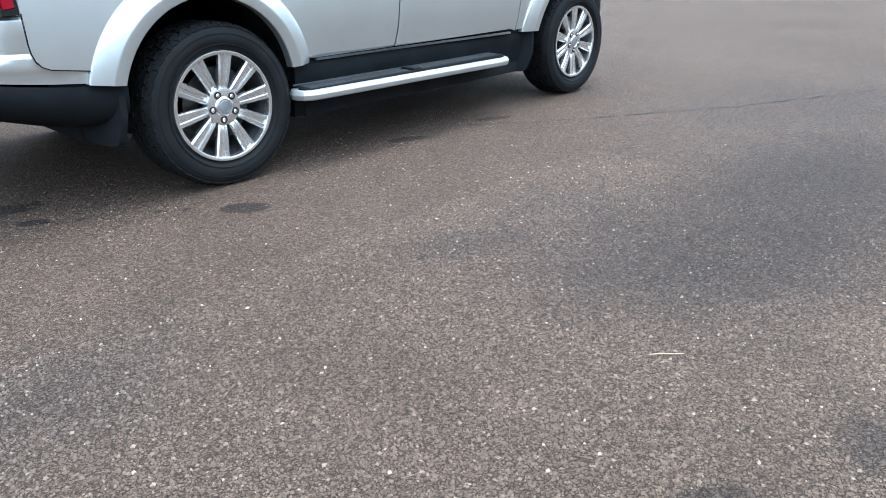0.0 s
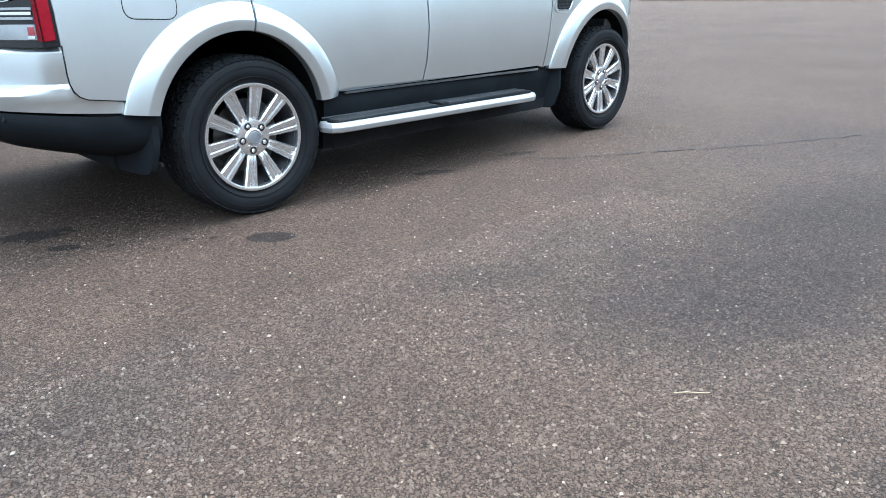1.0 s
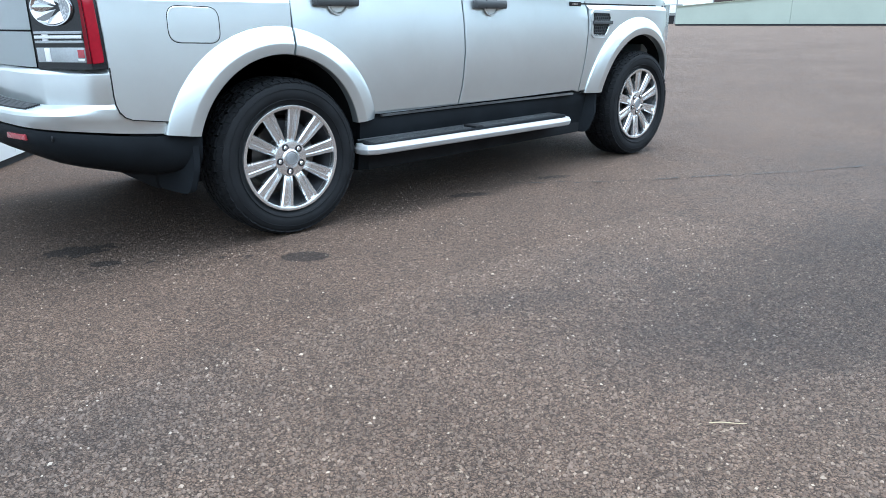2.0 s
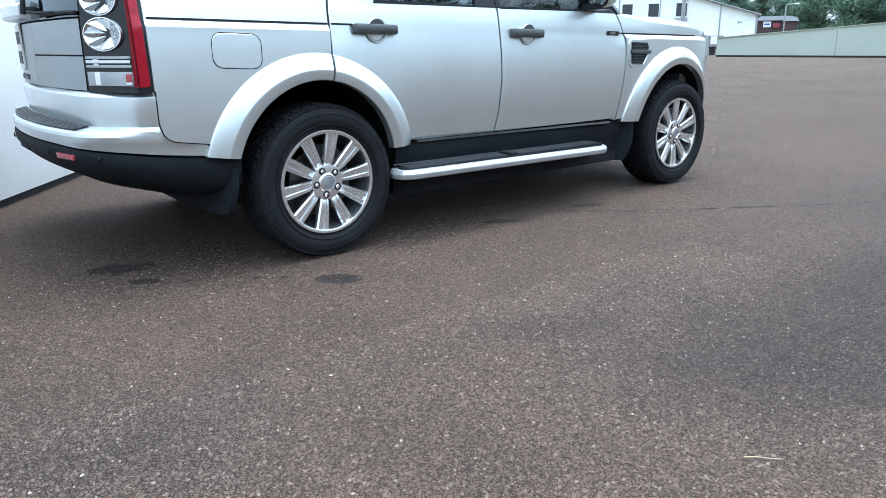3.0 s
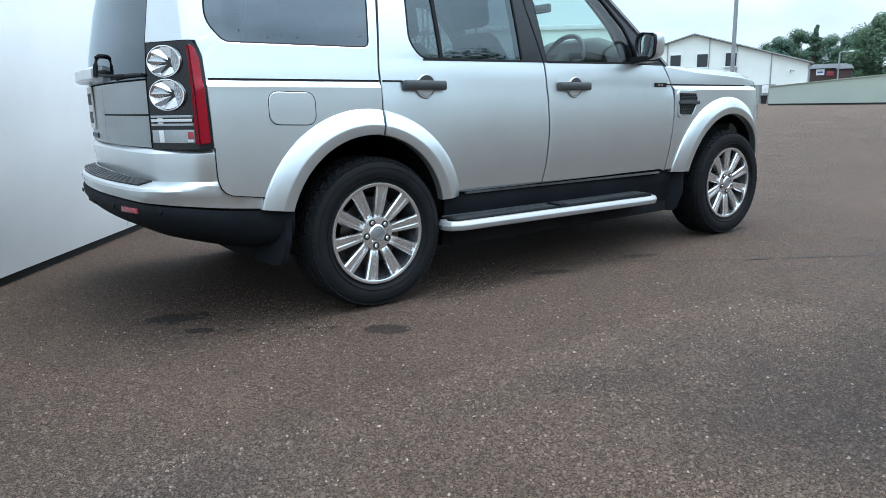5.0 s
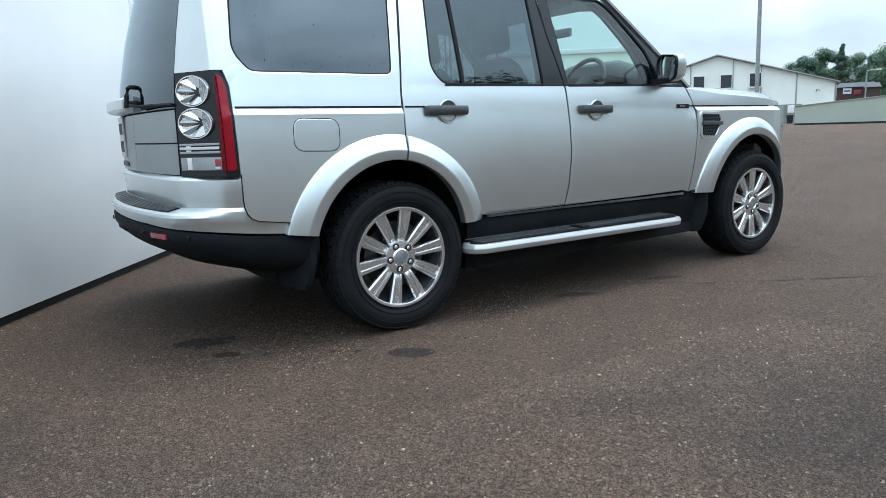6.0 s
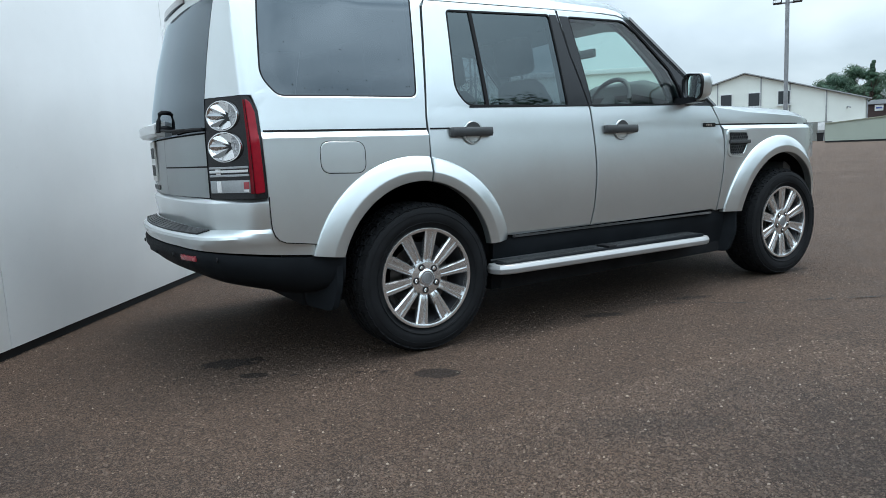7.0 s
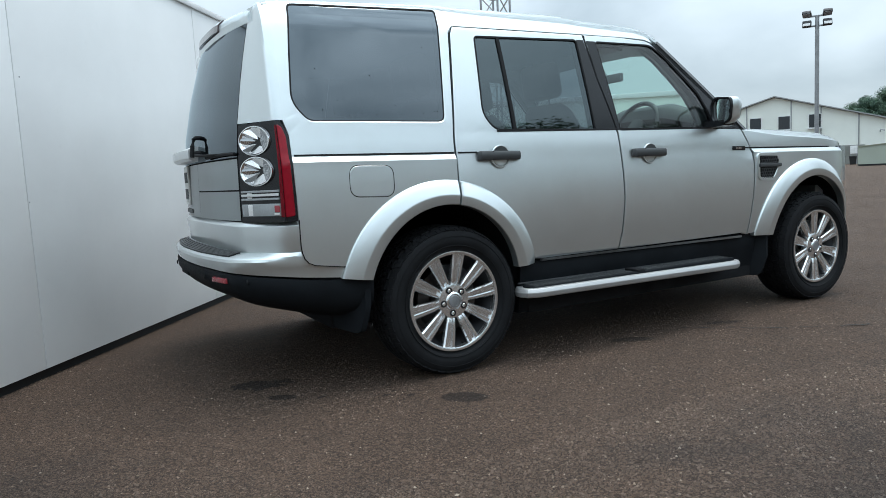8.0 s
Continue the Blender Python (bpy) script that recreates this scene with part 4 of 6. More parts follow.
def body_side(side):
    # quarter panel
    rear_arch = arch(*shrink(REAR_OUT, 0.03), 0.59, 0.90, 30)
    rear_arch = [p for p in rear_arch if p[0] < 0.055]
    tail = [(-0.770, 1.262), (-0.752, 1.20), (-0.748, 0.83), (-0.748, 0.72), (-0.745, 0.688), (-0.735, 0.658), (-0.717, 0.636), (-0.69, 0.623), (-0.548, 0.602)]
    upper = [(0.062 - GAP, 0.935), (0.068 - GAP, 1.151), (0.104 - GAP, 1.457), (0.136 - GAP, 1.70), (0.148, 1.727), (0.167, 1.737), (0.60, 1.7355), (1.0, 1.7335), (1.35, 1.729), (1.462, 1.7225), (1.520, 1.706), (1.500, 1.738), (1.40, 1.760), (1.05, 1.777), (0.90, 1.790), (0.30, 1.803)]
    outline = rear_arch + upper + [(0.02, 1.825), (-0.30, 1.818), (-0.62, 1.808), (-0.767, 1.800), (-0.767, 1.70), (-0.768, 1.50)] + tail
    q = panel("quarter_panel", outline, "paint", side, car, [grow(Q_WIN, 0.006)])
    panel("quarter_window", Q_WIN, "dark_glass", side, q, off=-0.004, thick=0.005, label="dark tinted quarter window", chamfer=0.001)
    bm = bmesh.new()
    rng = random.Random(8)
    for k in range(30):
        u, v = rng.random(), rng.random() ** 2.2
        x, z = -0.66 + 0.66 * u, 1.285 + 0.48 * v
        rad = rng.uniform(0.0012, 0.0034)
        y = side * (half(x, z) - 0.0035)
        ring = [bm.verts.new((x + rad * math.cos(a) * 0.8, y, z + rad * math.sin(a))) for a in [math.pi / 3 * j for j in range(6)]]
        tip = bm.verts.new((x, y + side * 0.0012, z))
        for a, b in zip(ring, ring[1:] + ring[:1]):
            bm.faces.new((a, b, tip))
    tagged(part("dirt_speck", bm, "seal", q), "dark specks of dirt on the quarter glass", kind="stuff")
    panel("window_seal", grow(Q_WIN, 0.005), "seal", side, q, [grow(Q_WIN, -0.002)], off=-0.002, thick=0.012, chamfer=0.001)
    panel("fuel_flap", fillet([(-0.502, 0.918), (-0.290, 0.908), (-0.287, 1.046), (-0.498, 1.054)], 0.045, 8), "paint", side, q, off=0.0015, thick=0.006, label="rounded silver fuel flap") if side < 0 else None
    if side < 0:
        ring = fillet([(-0.502, 0.918), (-0.290, 0.908), (-0.287, 1.046), (-0.498, 1.054)], 0.045, 8)
        panel("flap_gap", grow(ring, 0.0047), "seal", side, q, [grow(ring, 0.0025)], off=0.0008, thick=0.004, chamfer=0.0005)
    strip("shoulder_line", [(x, crease(x) + 0.005) for x in (-0.742, -0.6, -0.4, -0.2, 0.0, 0.058)], 0.008, "seal", side, q, off=0.003)
    strip("panel_gap", tail[2:], 0.0045, "seal", side, q, off=0.0015)
    # rear door
    front_arch = [p for p in arch(*shrink(REAR_OUT, 0.03), 0.59, 0.535, 40) if p[0] > 0.07]
    door = [(0.138 + GAP, 1.69), (0.162, 1.726)] + [(x - GAP, z) for x, z in B_CUT] + [(0.82, 0.525), (0.56, 0.525)] + front_arch[::-1] + [(0.066 + GAP, 0.945), (0.068 + GAP, 1.151), (0.107 + GAP, 1.457)]
    d = DOORS["rear", side] = panel("rear_door", door, "paint", side, car, [grow(R_WIN, 0.006)], label="silver rear door with black trim")
    strip("shoulder_line", [(x, crease(x) + 0.005) for x in (0.078, 0.12, 0.155, 0.19)], 0.008, "seal", side, d, off=0.003)
    panel("door_glass", R_WIN, "tinted", side, d, off=-0.006, thick=0.005, label="tinted rear door glass", chamfer=0.001)
    panel("window_seal", grow(R_WIN, 0.005), "seal", side, d, [grow(R_WIN, -0.003)], off=0.001, thick=0.02, chamfer=0.001)
    panel("glass_divider", [(0.412, 1.686), (0.430, 1.686), (0.448, 1.206), (0.430, 1.206)], "seal", side, d, off=0.001, thick=0.02, chamfer=0.001)
    panel("pillar_trim", [(0.950, 1.696), (0.995, 1.696), (1.037, 1.475), (1.091, 1.285), (1.118, 1.196), (0.975, 1.196)], "gloss", side, d, off=0.003, thick=0.008, label="black pillar trim")
    # front door
    door = [(1.006 + GAP, 1.724), (1.27, 1.722), (1.462, 1.712), (1.535, 1.690), (1.70, 1.548), (1.93, 1.362), (2.150, 1.178)] + [(x - GAP, z) for x, z in F_CUT] + [(2.15, 0.525), (1.7, 0.524)] + [(x + GAP, z) for x, z in B_CUT[::-1]]
    d = DOORS["front", side] = panel("front_door", door, "paint", side, car, [grow(F_WIN, 0.006)], label="silver front door with clear glass")
    panel("door_glass", F_WIN, "clear", side, d, off=-0.006, thick=0.005, label="clear front door glass", chamfer=0.001)
    panel("window_seal", grow(F_WIN, 0.005), "seal", side, d, [grow(F_WIN, -0.003)], off=0.001, thick=0.02, chamfer=0.001)
    panel("pillar_trim", [(1.018, 1.692), (1.078, 1.692), (1.147, 1.196), (1.128, 1.196), (1.104, 1.285), (1.050, 1.475)], "gloss", side, d, off=0.003, thick=0.008, label="black pillar trim")
    panel("sail_trim", [(1.513, 1.696), (1.537, 1.687), (1.70, 1.546), (1.93, 1.359), (2.148, 1.180), (1.913, 1.186), (1.908, 1.231), (1.8775, 1.314), (1.825, 1.4045), (1.727, 1.5035), (1.6045, 1.621)], "gloss", side, d, off=0.003, thick=0.008, label="black front pillar trim")
    strip("belt_seal", [(x, 1.1985 - 0.004 * (x - 0.3)) for x in (0.325, 0.6, 0.96, 1.13, 1.15, 1.5, 1.87, 2.13)], 0.009, "seal", side, d, off=0.003)
    strip("shut_seal", [(1.0045, 1.722)] + B_CUT[1:3] + [(1.1305, 1.19)], 0.014, "seal", side, d, off=0.0005, thick=0.01)
    # front wing
    fa = [p for p in arch(*shrink(FRONT_OUT, 0.03), 0.52, 0.55, 44)]
    wing = [(x + GAP, z) for x, z in F_CUT[::-1]] + [(2.175 + GAP, 1.172), (2.5, 1.135), (2.75, 1.118), (3.0, 1.103), (3.20, 1.082), (3.32, 1.060), (3.36, 0.96), (3.37, 0.80), (3.36, 0.56), (3.31, 0.55)] + fa[::-1] + [(2.215, 0.515)]
    w = panel("front_wing", wing, "paint", side, car)
    strip("shoulder_line", [(x, crease(x) + 0.004) for x in (2.06, 2.2, 2.4, 2.6, 2.8, 3.0, 3.2, 3.31)], 0.008, "seal", side, w, off=0.003)
    # shut-line backing and inner skin
    cut_r = [p for p in arch(*shrink(REAR_OUT, 0.06), 0.45, 0.45, 40)]
    cut_f = [p for p in arch(*shrink(FRONT_OUT, 0.06), 0.45, 0.45, 40)]
    tub = [(-0.70, 0.45)] + cut_r + cut_f + [(3.22, 0.45), (3.24, 1.02), (2.16, 1.15), (0.2, 1.17), (-0.70, 1.2)]
    panel("inner_skin", tub, "liner", side, car, off=-0.026, thick=0.02)
    panel("inner_frame", [(-0.70, 1.15), (1.125, 1.15), (1.075, 1.28), (1.025, 1.50), (0.995, 1.70), (0.15, 1.70), (0.10, 1.775), (-0.66, 1.765), (-0.70, 1.6)], "liner", side, car, [grow(Q_WIN, 0.001), grow(R_WIN, 0.002)], off=-0.026, thick=0.03)
    panel("pillar_lining", [(1.125, 1.15), (2.12, 1.15), (1.70, 1.53), (1.545, 1.668), (1.40, 1.70), (1.0, 1.70), (1.03, 1.50), (1.08, 1.28)], "trim_cloth", side, car, [grow(F_WIN, -0.004)], off=-0.026, thick=0.045, label="grey lining round the front door glass")
    panel("pillar_trim", [(1.44, 1.70), (1.50, 1.675), (1.60, 1.607), (1.715, 1.490), (1.80, 1.392), (1.85, 1.302), (1.88, 1.225), (1.89, 1.17), (2.04, 1.17), (2.0, 1.25), (1.90, 1.40), (1.74, 1.565), (1.60, 1.70)], "trim_cloth", side, car, off=-0.085, thick=0.02, label="grey cloth trim inside the front pillar")
    # flares
    for front, lo, hi in ((False, 0.0, 0.5459), (False, 0.5505, 1.0), (True, 0.0, 1.0)):
        flare(side, front, lo, hi, car)
    # sill
    bm = bmesh.new()
    rings = []
    for x in (0.44, 0.50, 0.8, 1.2, 1.6, 2.0, 2.24, 2.30):
        top, low = 0.512 - 0.007 * (x - 0.5), 0.236
        rings.append([(x, side * 0.80, top), (x, side * 0.884, top), (x, side * 0.896, top - 0.03), (x, side * 0.890, 0.42), (x, side * 0.86, low), (x, side * 0.80, low)])
    loft(bm, rings)
    bmesh.ops.recalc_face_normals(bm, faces=bm.faces[:])
    part("sill_cover", bm, "black", car, "black plastic sill cover")
    strip("sill_trim", [(x, 0.513 - 0.0085 * (x - 0.55)) for x in (0.575, 1.0, 1.5, 2.0, 2.15)], 0.012, "galv", side, car, off=0.006, thick=0.02, label="thin dull grey strip below the doors")
    # running board
    bm = bmesh.new()
    box(bm, (1.20, side * 0.945, 0.376), (1.53, 0.13, 0.03), bevel=0.008)
    board = part("running_board", bm, "black", car, "ribbed black running board")
    for k in range(7):
        bm = bmesh.new()
        y = side * (0.898 + k * 0.0150)
        for a, b in ((0.46, 1.14), (1.24, 1.93)):
            box(bm, ((a + b) / 2, y, 0.393), (b - a, 0.006, 0.006))
        part("rib", bm, "grey_plastic", board)
    bm = bmesh.new()
    path = [(0.425, 0.900), (0.400, 0.935), (0.397, 0.970), (0.410, 1.002), (0.445, 1.020), (0.50, 1.024), (0.8, 1.024), (1.2, 1.024), (1.6, 1.024), (1.90, 1.024), (1.955, 1.020), (1.988, 1.002), (2.002, 0.970), (2.000, 0.935), (1.975, 0.900)]
    profile = fillet([(-0.020, -0.021), (0.019, -0.021), (0.025, 0.006), (0.014, 0.026), (-0.020, 0.026)], [0.006, 0.008, 0.003, 0.003, 0.004], 3)
    rings = []
    for i, (x, y) in enumerate(path):
        (xa, ya), (xb, yb) = path[max(0, i - 1)], path[min(len(path) - 1, i + 1)]
        d = Vector((xb - xa, yb - ya)).normalized()
        rings.append([(x - d.y * u, side * (y + d.x * u), 0.354 - 0.010 * (x - 1.2) + v) for u, v in profile])
    loft(bm, rings)
    bmesh.ops.recalc_face_normals(bm, faces=bm.faces[:])
    part("step_bar", bm, "step_bar", board, "satin silver edge bar", 30)
    bm = bmesh.new()
    box(bm, (1.19, side * 0.955, 0.397), (0.055, 0.105, 0.014), bevel=0.005)
    part("board_joint", bm, "seal", board, "black joint cover across the board")
    bm = bmesh.new()
    tube(bm, [(0.425, side * 0.888, 0.398), (1.2, side * 0.888, 0.392), (1.965, side * 0.888, 0.386)], 0.007, 6)
    part("board_rim", bm, "rib_rubber", board)
    for x in (0.7, 1.7):
        bm = bmesh.new()
        box(bm, (x, side * 0.85, 0.345), (0.06, 0.22, 0.03))
        part("step_bracket", bm, "black", board)
    # wheel arch liners
    for cx, a in ((0.0, REAR_IN), (2.885, FRONT_IN)):
        bm = bmesh.new()
        line = arch(a[0], a[1], a[2] + 0.008, a[3] + 0.008, a[4] + 0.006, 0.42, 0.42, 36)
        rows = [[bm.verts.new((x, side * y, z)) for y in (min(0.94, half(x, z) - 0.012), 0.70, 0.56)] for x, z in line]
        for p, q2 in zip(rows, rows[1:]):
            for j in (0, 1):
                bm.faces.new((p[j], q2[j], q2[j + 1], p[j + 1]))
        bm.faces.new([r[2] for r in rows])
        bmesh.ops.solidify(bm, geom=bm.faces[:], thickness=0.006)
        part("arch_liner", bm, "liner", car, "black felt wheel-arch liner")
    # mud flaps
    for x0, x1, y0, y1, z0, z1, lean, skew in ((-0.455, -0.415, 0.76, 0.940, 0.275, 0.545, -0.02, 0.5), (2.36, 2.39, 0.70, 0.945, 0.225, 0.50, -0.02, 0.75)):
        bm = bmesh.new()
        outl = fillet([(y0, z0 + 0.02), (y1 - 0.03, z0), (y1, z1 - 0.15), (y1 - 0.005, z1), (y0, z1)], 0.03)
        rings = [[(x + lean * (z1 - z) / 0.3 - skew * (y1 - y), side * y, z) for y, z in outl] for x in (x0, x0 + 0.008, x1 - 0.012)]
        loft(bm, rings)
        bmesh.ops.recalc_face_normals(bm, faces=bm.faces[:])
        part("mud_flap", bm, "black", car, "black rubber mud flap")
    # handles
    for key, x0, x1, z in (("rear", 0.185, 0.440, 1.074), ("front", 1.212, 1.470, 1.058)):
        d = DOORS[key, side]
        mid, w = (x0 + x1) / 2 + 0.005, half((x0 + x1) / 2, z)
        bm = bmesh.new()
        rings = []
        for i, (x, bulge, hh) in enumerate(((x0, 0.012, 0.019), (x0 + 0.012, 0.026, 0.023), (x0 + 0.07, 0.034, 0.023), (mid, 0.042, 0.022), (x1 - 0.06, 0.038, 0.022), (x1 - 0.012, 0.028, 0.022), (x1, 0.012, 0.018))):
            dz = -0.018 * (x - mid)
            rings.append([(x, side * (w + 0.004), z + dz - hh), (x, side * (w + 0.004 + bulge - 0.006), z + dz - hh), (x, side * (w + 0.004 + bulge), z + dz - hh * 0.6), (x, side * (w + 0.004 + bulge), z + dz + hh * 0.6), (x, side * (w + 0.004 + bulge - 0.006), z + dz + hh), (x, side * (w + 0.004), z + dz + hh)])
        loft(bm, rings)
        bmesh.ops.recalc_face_normals(bm, faces=bm.faces[:])
        part("door_handle", bm, "grey_plastic", d, "dark grey pull handle", 40)
        bm = bmesh.new()
        m = Matrix.Translation((mid, side * (w + 0.012), z - 0.006)) @ pose(0, 0, 0, 90 if side < 0 else -90)
        turned(bm, [(0.058, 0.0), (0.056, 0.006), (0.050, 0.006), (0.044, 0.001), (0.025, 0.0), (0.0, 0.0)], m, 40)
        cup = part("handle_cup", bm, "paint", d, "round silver recess behind the handle")
        # dark half disc over the silver cup, painting the shade behind the handle
        bm = bmesh.new()
        for k in range(20):
            a0, a1 = math.pi * k / 20, math.pi * (k + 1) / 20
            quad = [(0.046, a0), (0.046, a1), (0.0, a1), (0.0, a0)]
            bm.faces.new([bm.verts.new((mid + r * math.cos(a), side * (w + 0.0192), z + 0.004 + r * math.sin(a) * 0.95)) for r, a in quad[:3]])
        part("cup_shade", bm, "grey_plastic", d, "upper half of the handle recess coloured dark as shade")
        bm = bmesh.new()
        box(bm, (x0 + 0.076, side * (w + 0.034), z), (0.003, 0.006, 0.046))
        part("handle_joint", bm, "seal", d)


for s in (-1, 1):
    body_side(s)


# wing vent, badge strip: right and left
def wing_vent(side):
    bm = bmesh.new()
    outl = fillet([(2.276, 1.010), (2.462, 1.003), (2.474, 0.945), (2.420, 0.862), (2.280, 0.866)], 0.02)
    v = panel("wing_vent", grow(outl, 0.014), "paint", side, car, [grow(outl, -0.002)], off=0.008, thick=0.02, label="silver surround of the wing vent")
    panel("vent_back", grow(outl, 0.004), "seal", side, v, off=0.002, thick=0.004, chamfer=0.0005)
    # honeycomb
    bm2 = bmesh.new()
    poly = outl

    def inside(x, z):
        c = False
        for (x0, z0), (x1, z1) in zip(poly, poly[1:] + poly[:1]):
            if (z0 > z) != (z1 > z) and x < (x1 - x0) * (z - z0) / (z1 - z0) + x0:
                c = not c
        return c

    for row in range(8):
        for colm in range(9):
            x, z = 2.284 + colm * 0.0225 + (0.011 if row % 2 else 0), 0.872 + row * 0.0195
            if not inside(x, z) or not inside(x + 0.013, z - 0.004) or not inside(x - 0.012, z) or not inside(x, z + 0.012):
                continue
            r0, r1 = 0.0128, 0.0098
            y = side * (half(x, z) + 0.009)
            o = [bm2.verts.new((x + r0 * math.cos(a), y, z + r0 * math.sin(a))) for a in [math.pi / 6 + math.pi / 3 * i for i in range(6)]]
            n = [bm2.verts.new((x + r1 * math.cos(a), y, z + r1 * math.sin(a))) for a in [math.pi / 6 + math.pi / 3 * i for i in range(6)]]
            b = [bm2.verts.new((x + r1 * math.cos(a), y - side * 0.006, z + r1 * math.sin(a))) for a in [math.pi / 6 + math.pi / 3 * i for i in range(6)]]
            for i in range(6):
                j = (i + 1) % 6
                bm2.faces.new((o[i], o[j], n[j], n[i]))
                bm2.faces.new((n[i], n[j], b[j], b[i]))
    part("honeycomb", bm2, "grey_plastic", v, "dark honeycomb mesh")
    bm.free()
    bm = bmesh.new()
    w = half(2.37, 0.945)
    box(bm, (2.374, side * (w + 0.014), 0.944), (0.208, 0.014, 0.023), pose(0, 0, 0, 0, 1, 0), 0.004)
    part("vent_blade", bm, "grey_plastic", v, "grey horizontal blade")
    bm = bmesh.new()
    w = half(2.12, 1.062)
    box(bm, (2.115, side * (w + 0.003), 1.060), (0.115, 0.006, 0.026), pose(0, 0, 0, 0, 1, 0), 0.002)
    b = part("badge_plate", bm, "gloss", DOORS["front", side], "small black badge strip with pale bars")
    bm = bmesh.new()
    for k in range(4):
        box(bm, (2.088 + k * 0.014, side * (w + 0.0065), 1.060), (0.009, 0.002, 0.012))
    part("print_bars", bm, "chrome", DOORS["front", side])


for s in (-1, 1):
    wing_vent(s)


# ---- roof, windscreen, bonnet, front ----
ROOF_Z = ((-0.90, 1.775), (-0.67, 1.812), (-0.32, 1.826), (0.08, 1.844), (0.86, 1.845), (0.93, 1.839), (0.985, 1.824), (1.04, 1.819), (1.2, 1.815), (1.40, 1.806), (1.50, 1.788), (1.575, 1.74))
EAVE_Z = ((-0.90, 1.775), (-0.6, 1.803), (0.02, 1.822), (0.30, 1.802), (0.90, 1.789), (1.05, 1.776), (1.40, 1.759), (1.50, 1.737), (1.56, 1.70))


def roof():
    bm = bmesh.new()
    rings = []
    xs = [-0.79, -0.76, -0.72, -0.6, -0.45, -0.3, -0.15, 0.0, 0.06, 0.12, 0.165, 0.25, 0.4, 0.55, 0.7, 0.80, 0.86, 0.90, 0.94, 0.97, 1.0, 1.05, 1.2, 1.3, 1.4, 1.47, 1.52, 1.56]
    for x in xs:
        ze, zr = lerp(x, EAVE_Z), smooth(x, ROOF_Z)
        zr = max(zr, ze + 0.012)
        w = half(x, ze)
        prof = [(w - 0.02, ze - 0.01), (w, ze), (w - 0.38 * (zr - ze) * 0.45, ze + (zr - ze) * 0.45), (w - 0.55 * (zr - ze) * 0.8, ze + (zr - ze) * 0.8), (w - 0.03 - 0.5 * (zr - ze), zr), (w - 0.12, zr + 0.010), (w - 0.3, zr + 0.022), (w - 0.55, zr + 0.030)]
        row = [(x, -y, z) for y, z in prof] + [(x, 0, zr + 0.032)] + [(x, y, z) for y, z in prof[::-1]]
        rings.append(row)
    loft(bm, rings, closed=False)
    bmesh.ops.solidify(bm, geom=bm.faces[:], thickness=0.012)
    bmesh.ops.recalc_face_normals(bm, faces=bm.faces[:])
    r = part("roof", bm, "paint", car, "silver stepped roof", 40)
    bm = bmesh.new()
    loft(bm, [[(x, -0.765, 1.685), (x, -0.72, 1.715), (x, -0.5, 1.745), (x, 0, 1.755), (x, 0.5, 1.745), (x, 0.72, 1.715), (x, 0.765, 1.685)] for x in (-0.72, 0.0, 0.8, 1.45, 1.53)] + [[(1.635, y, z - 0.05) for y, z in ((-0.72, 1.675), (-0.68, 1.70), (-0.5, 1.725), (0, 1.735), (0.5, 1.725), (0.68, 1.70), (0.72, 1.675))]], closed=False)
    bmesh.ops.solidify(bm, geom=bm.faces[:], thickness=0.008)
    part("headliner", bm, "headliner", car, "grey headliner")
    return r


roof()


def windscreen():
    bm = bmesh.new()
    rows = []
    for t in (0, 0.25, 0.5, 0.75, 1.0):
        x, z = 1.575 + (2.26 - 1.575) * t, 1.715 + (1.165 - 1.715) * t
        w = half(x, z) - 0.045
        rows.append([(x + 0.10 * (1 - (y * y)), w * y, z + 0.02 * (1 - y * y)) for y in (-1, -0.75, -0.4, 0, 0.4, 0.75, 1)])
    loft(bm, rows, closed=False)
    part("windscreen", bm, "clear", car, "clear windscreen glass")
    for side in (-1, 1):
        bm = bmesh.new()
        rings = []
        for t in (0, 0.25, 0.5, 0.75, 1.0):
            x, z = 1.550 + (2.19 - 1.550) * t, 1.712 + (1.175 - 1.712) * t
            w = half(x, z)
            rings.append([(x, side * w, z), (x + 0.035, side * (w - 0.012), z + 0.006), (x + 0.055, side * (w - 0.05), z + 0.004), (x + 0.02, side * (w - 0.06), z - 0.03), (x - 0.02, side * (w - 0.03), z - 0.01)])
        loft(bm, rings)
        bmesh.ops.recalc_face_normals(bm, faces=bm.faces[:])
        part("front_pillar", bm, "gloss", car, "dark front roof pillar")


windscreen()


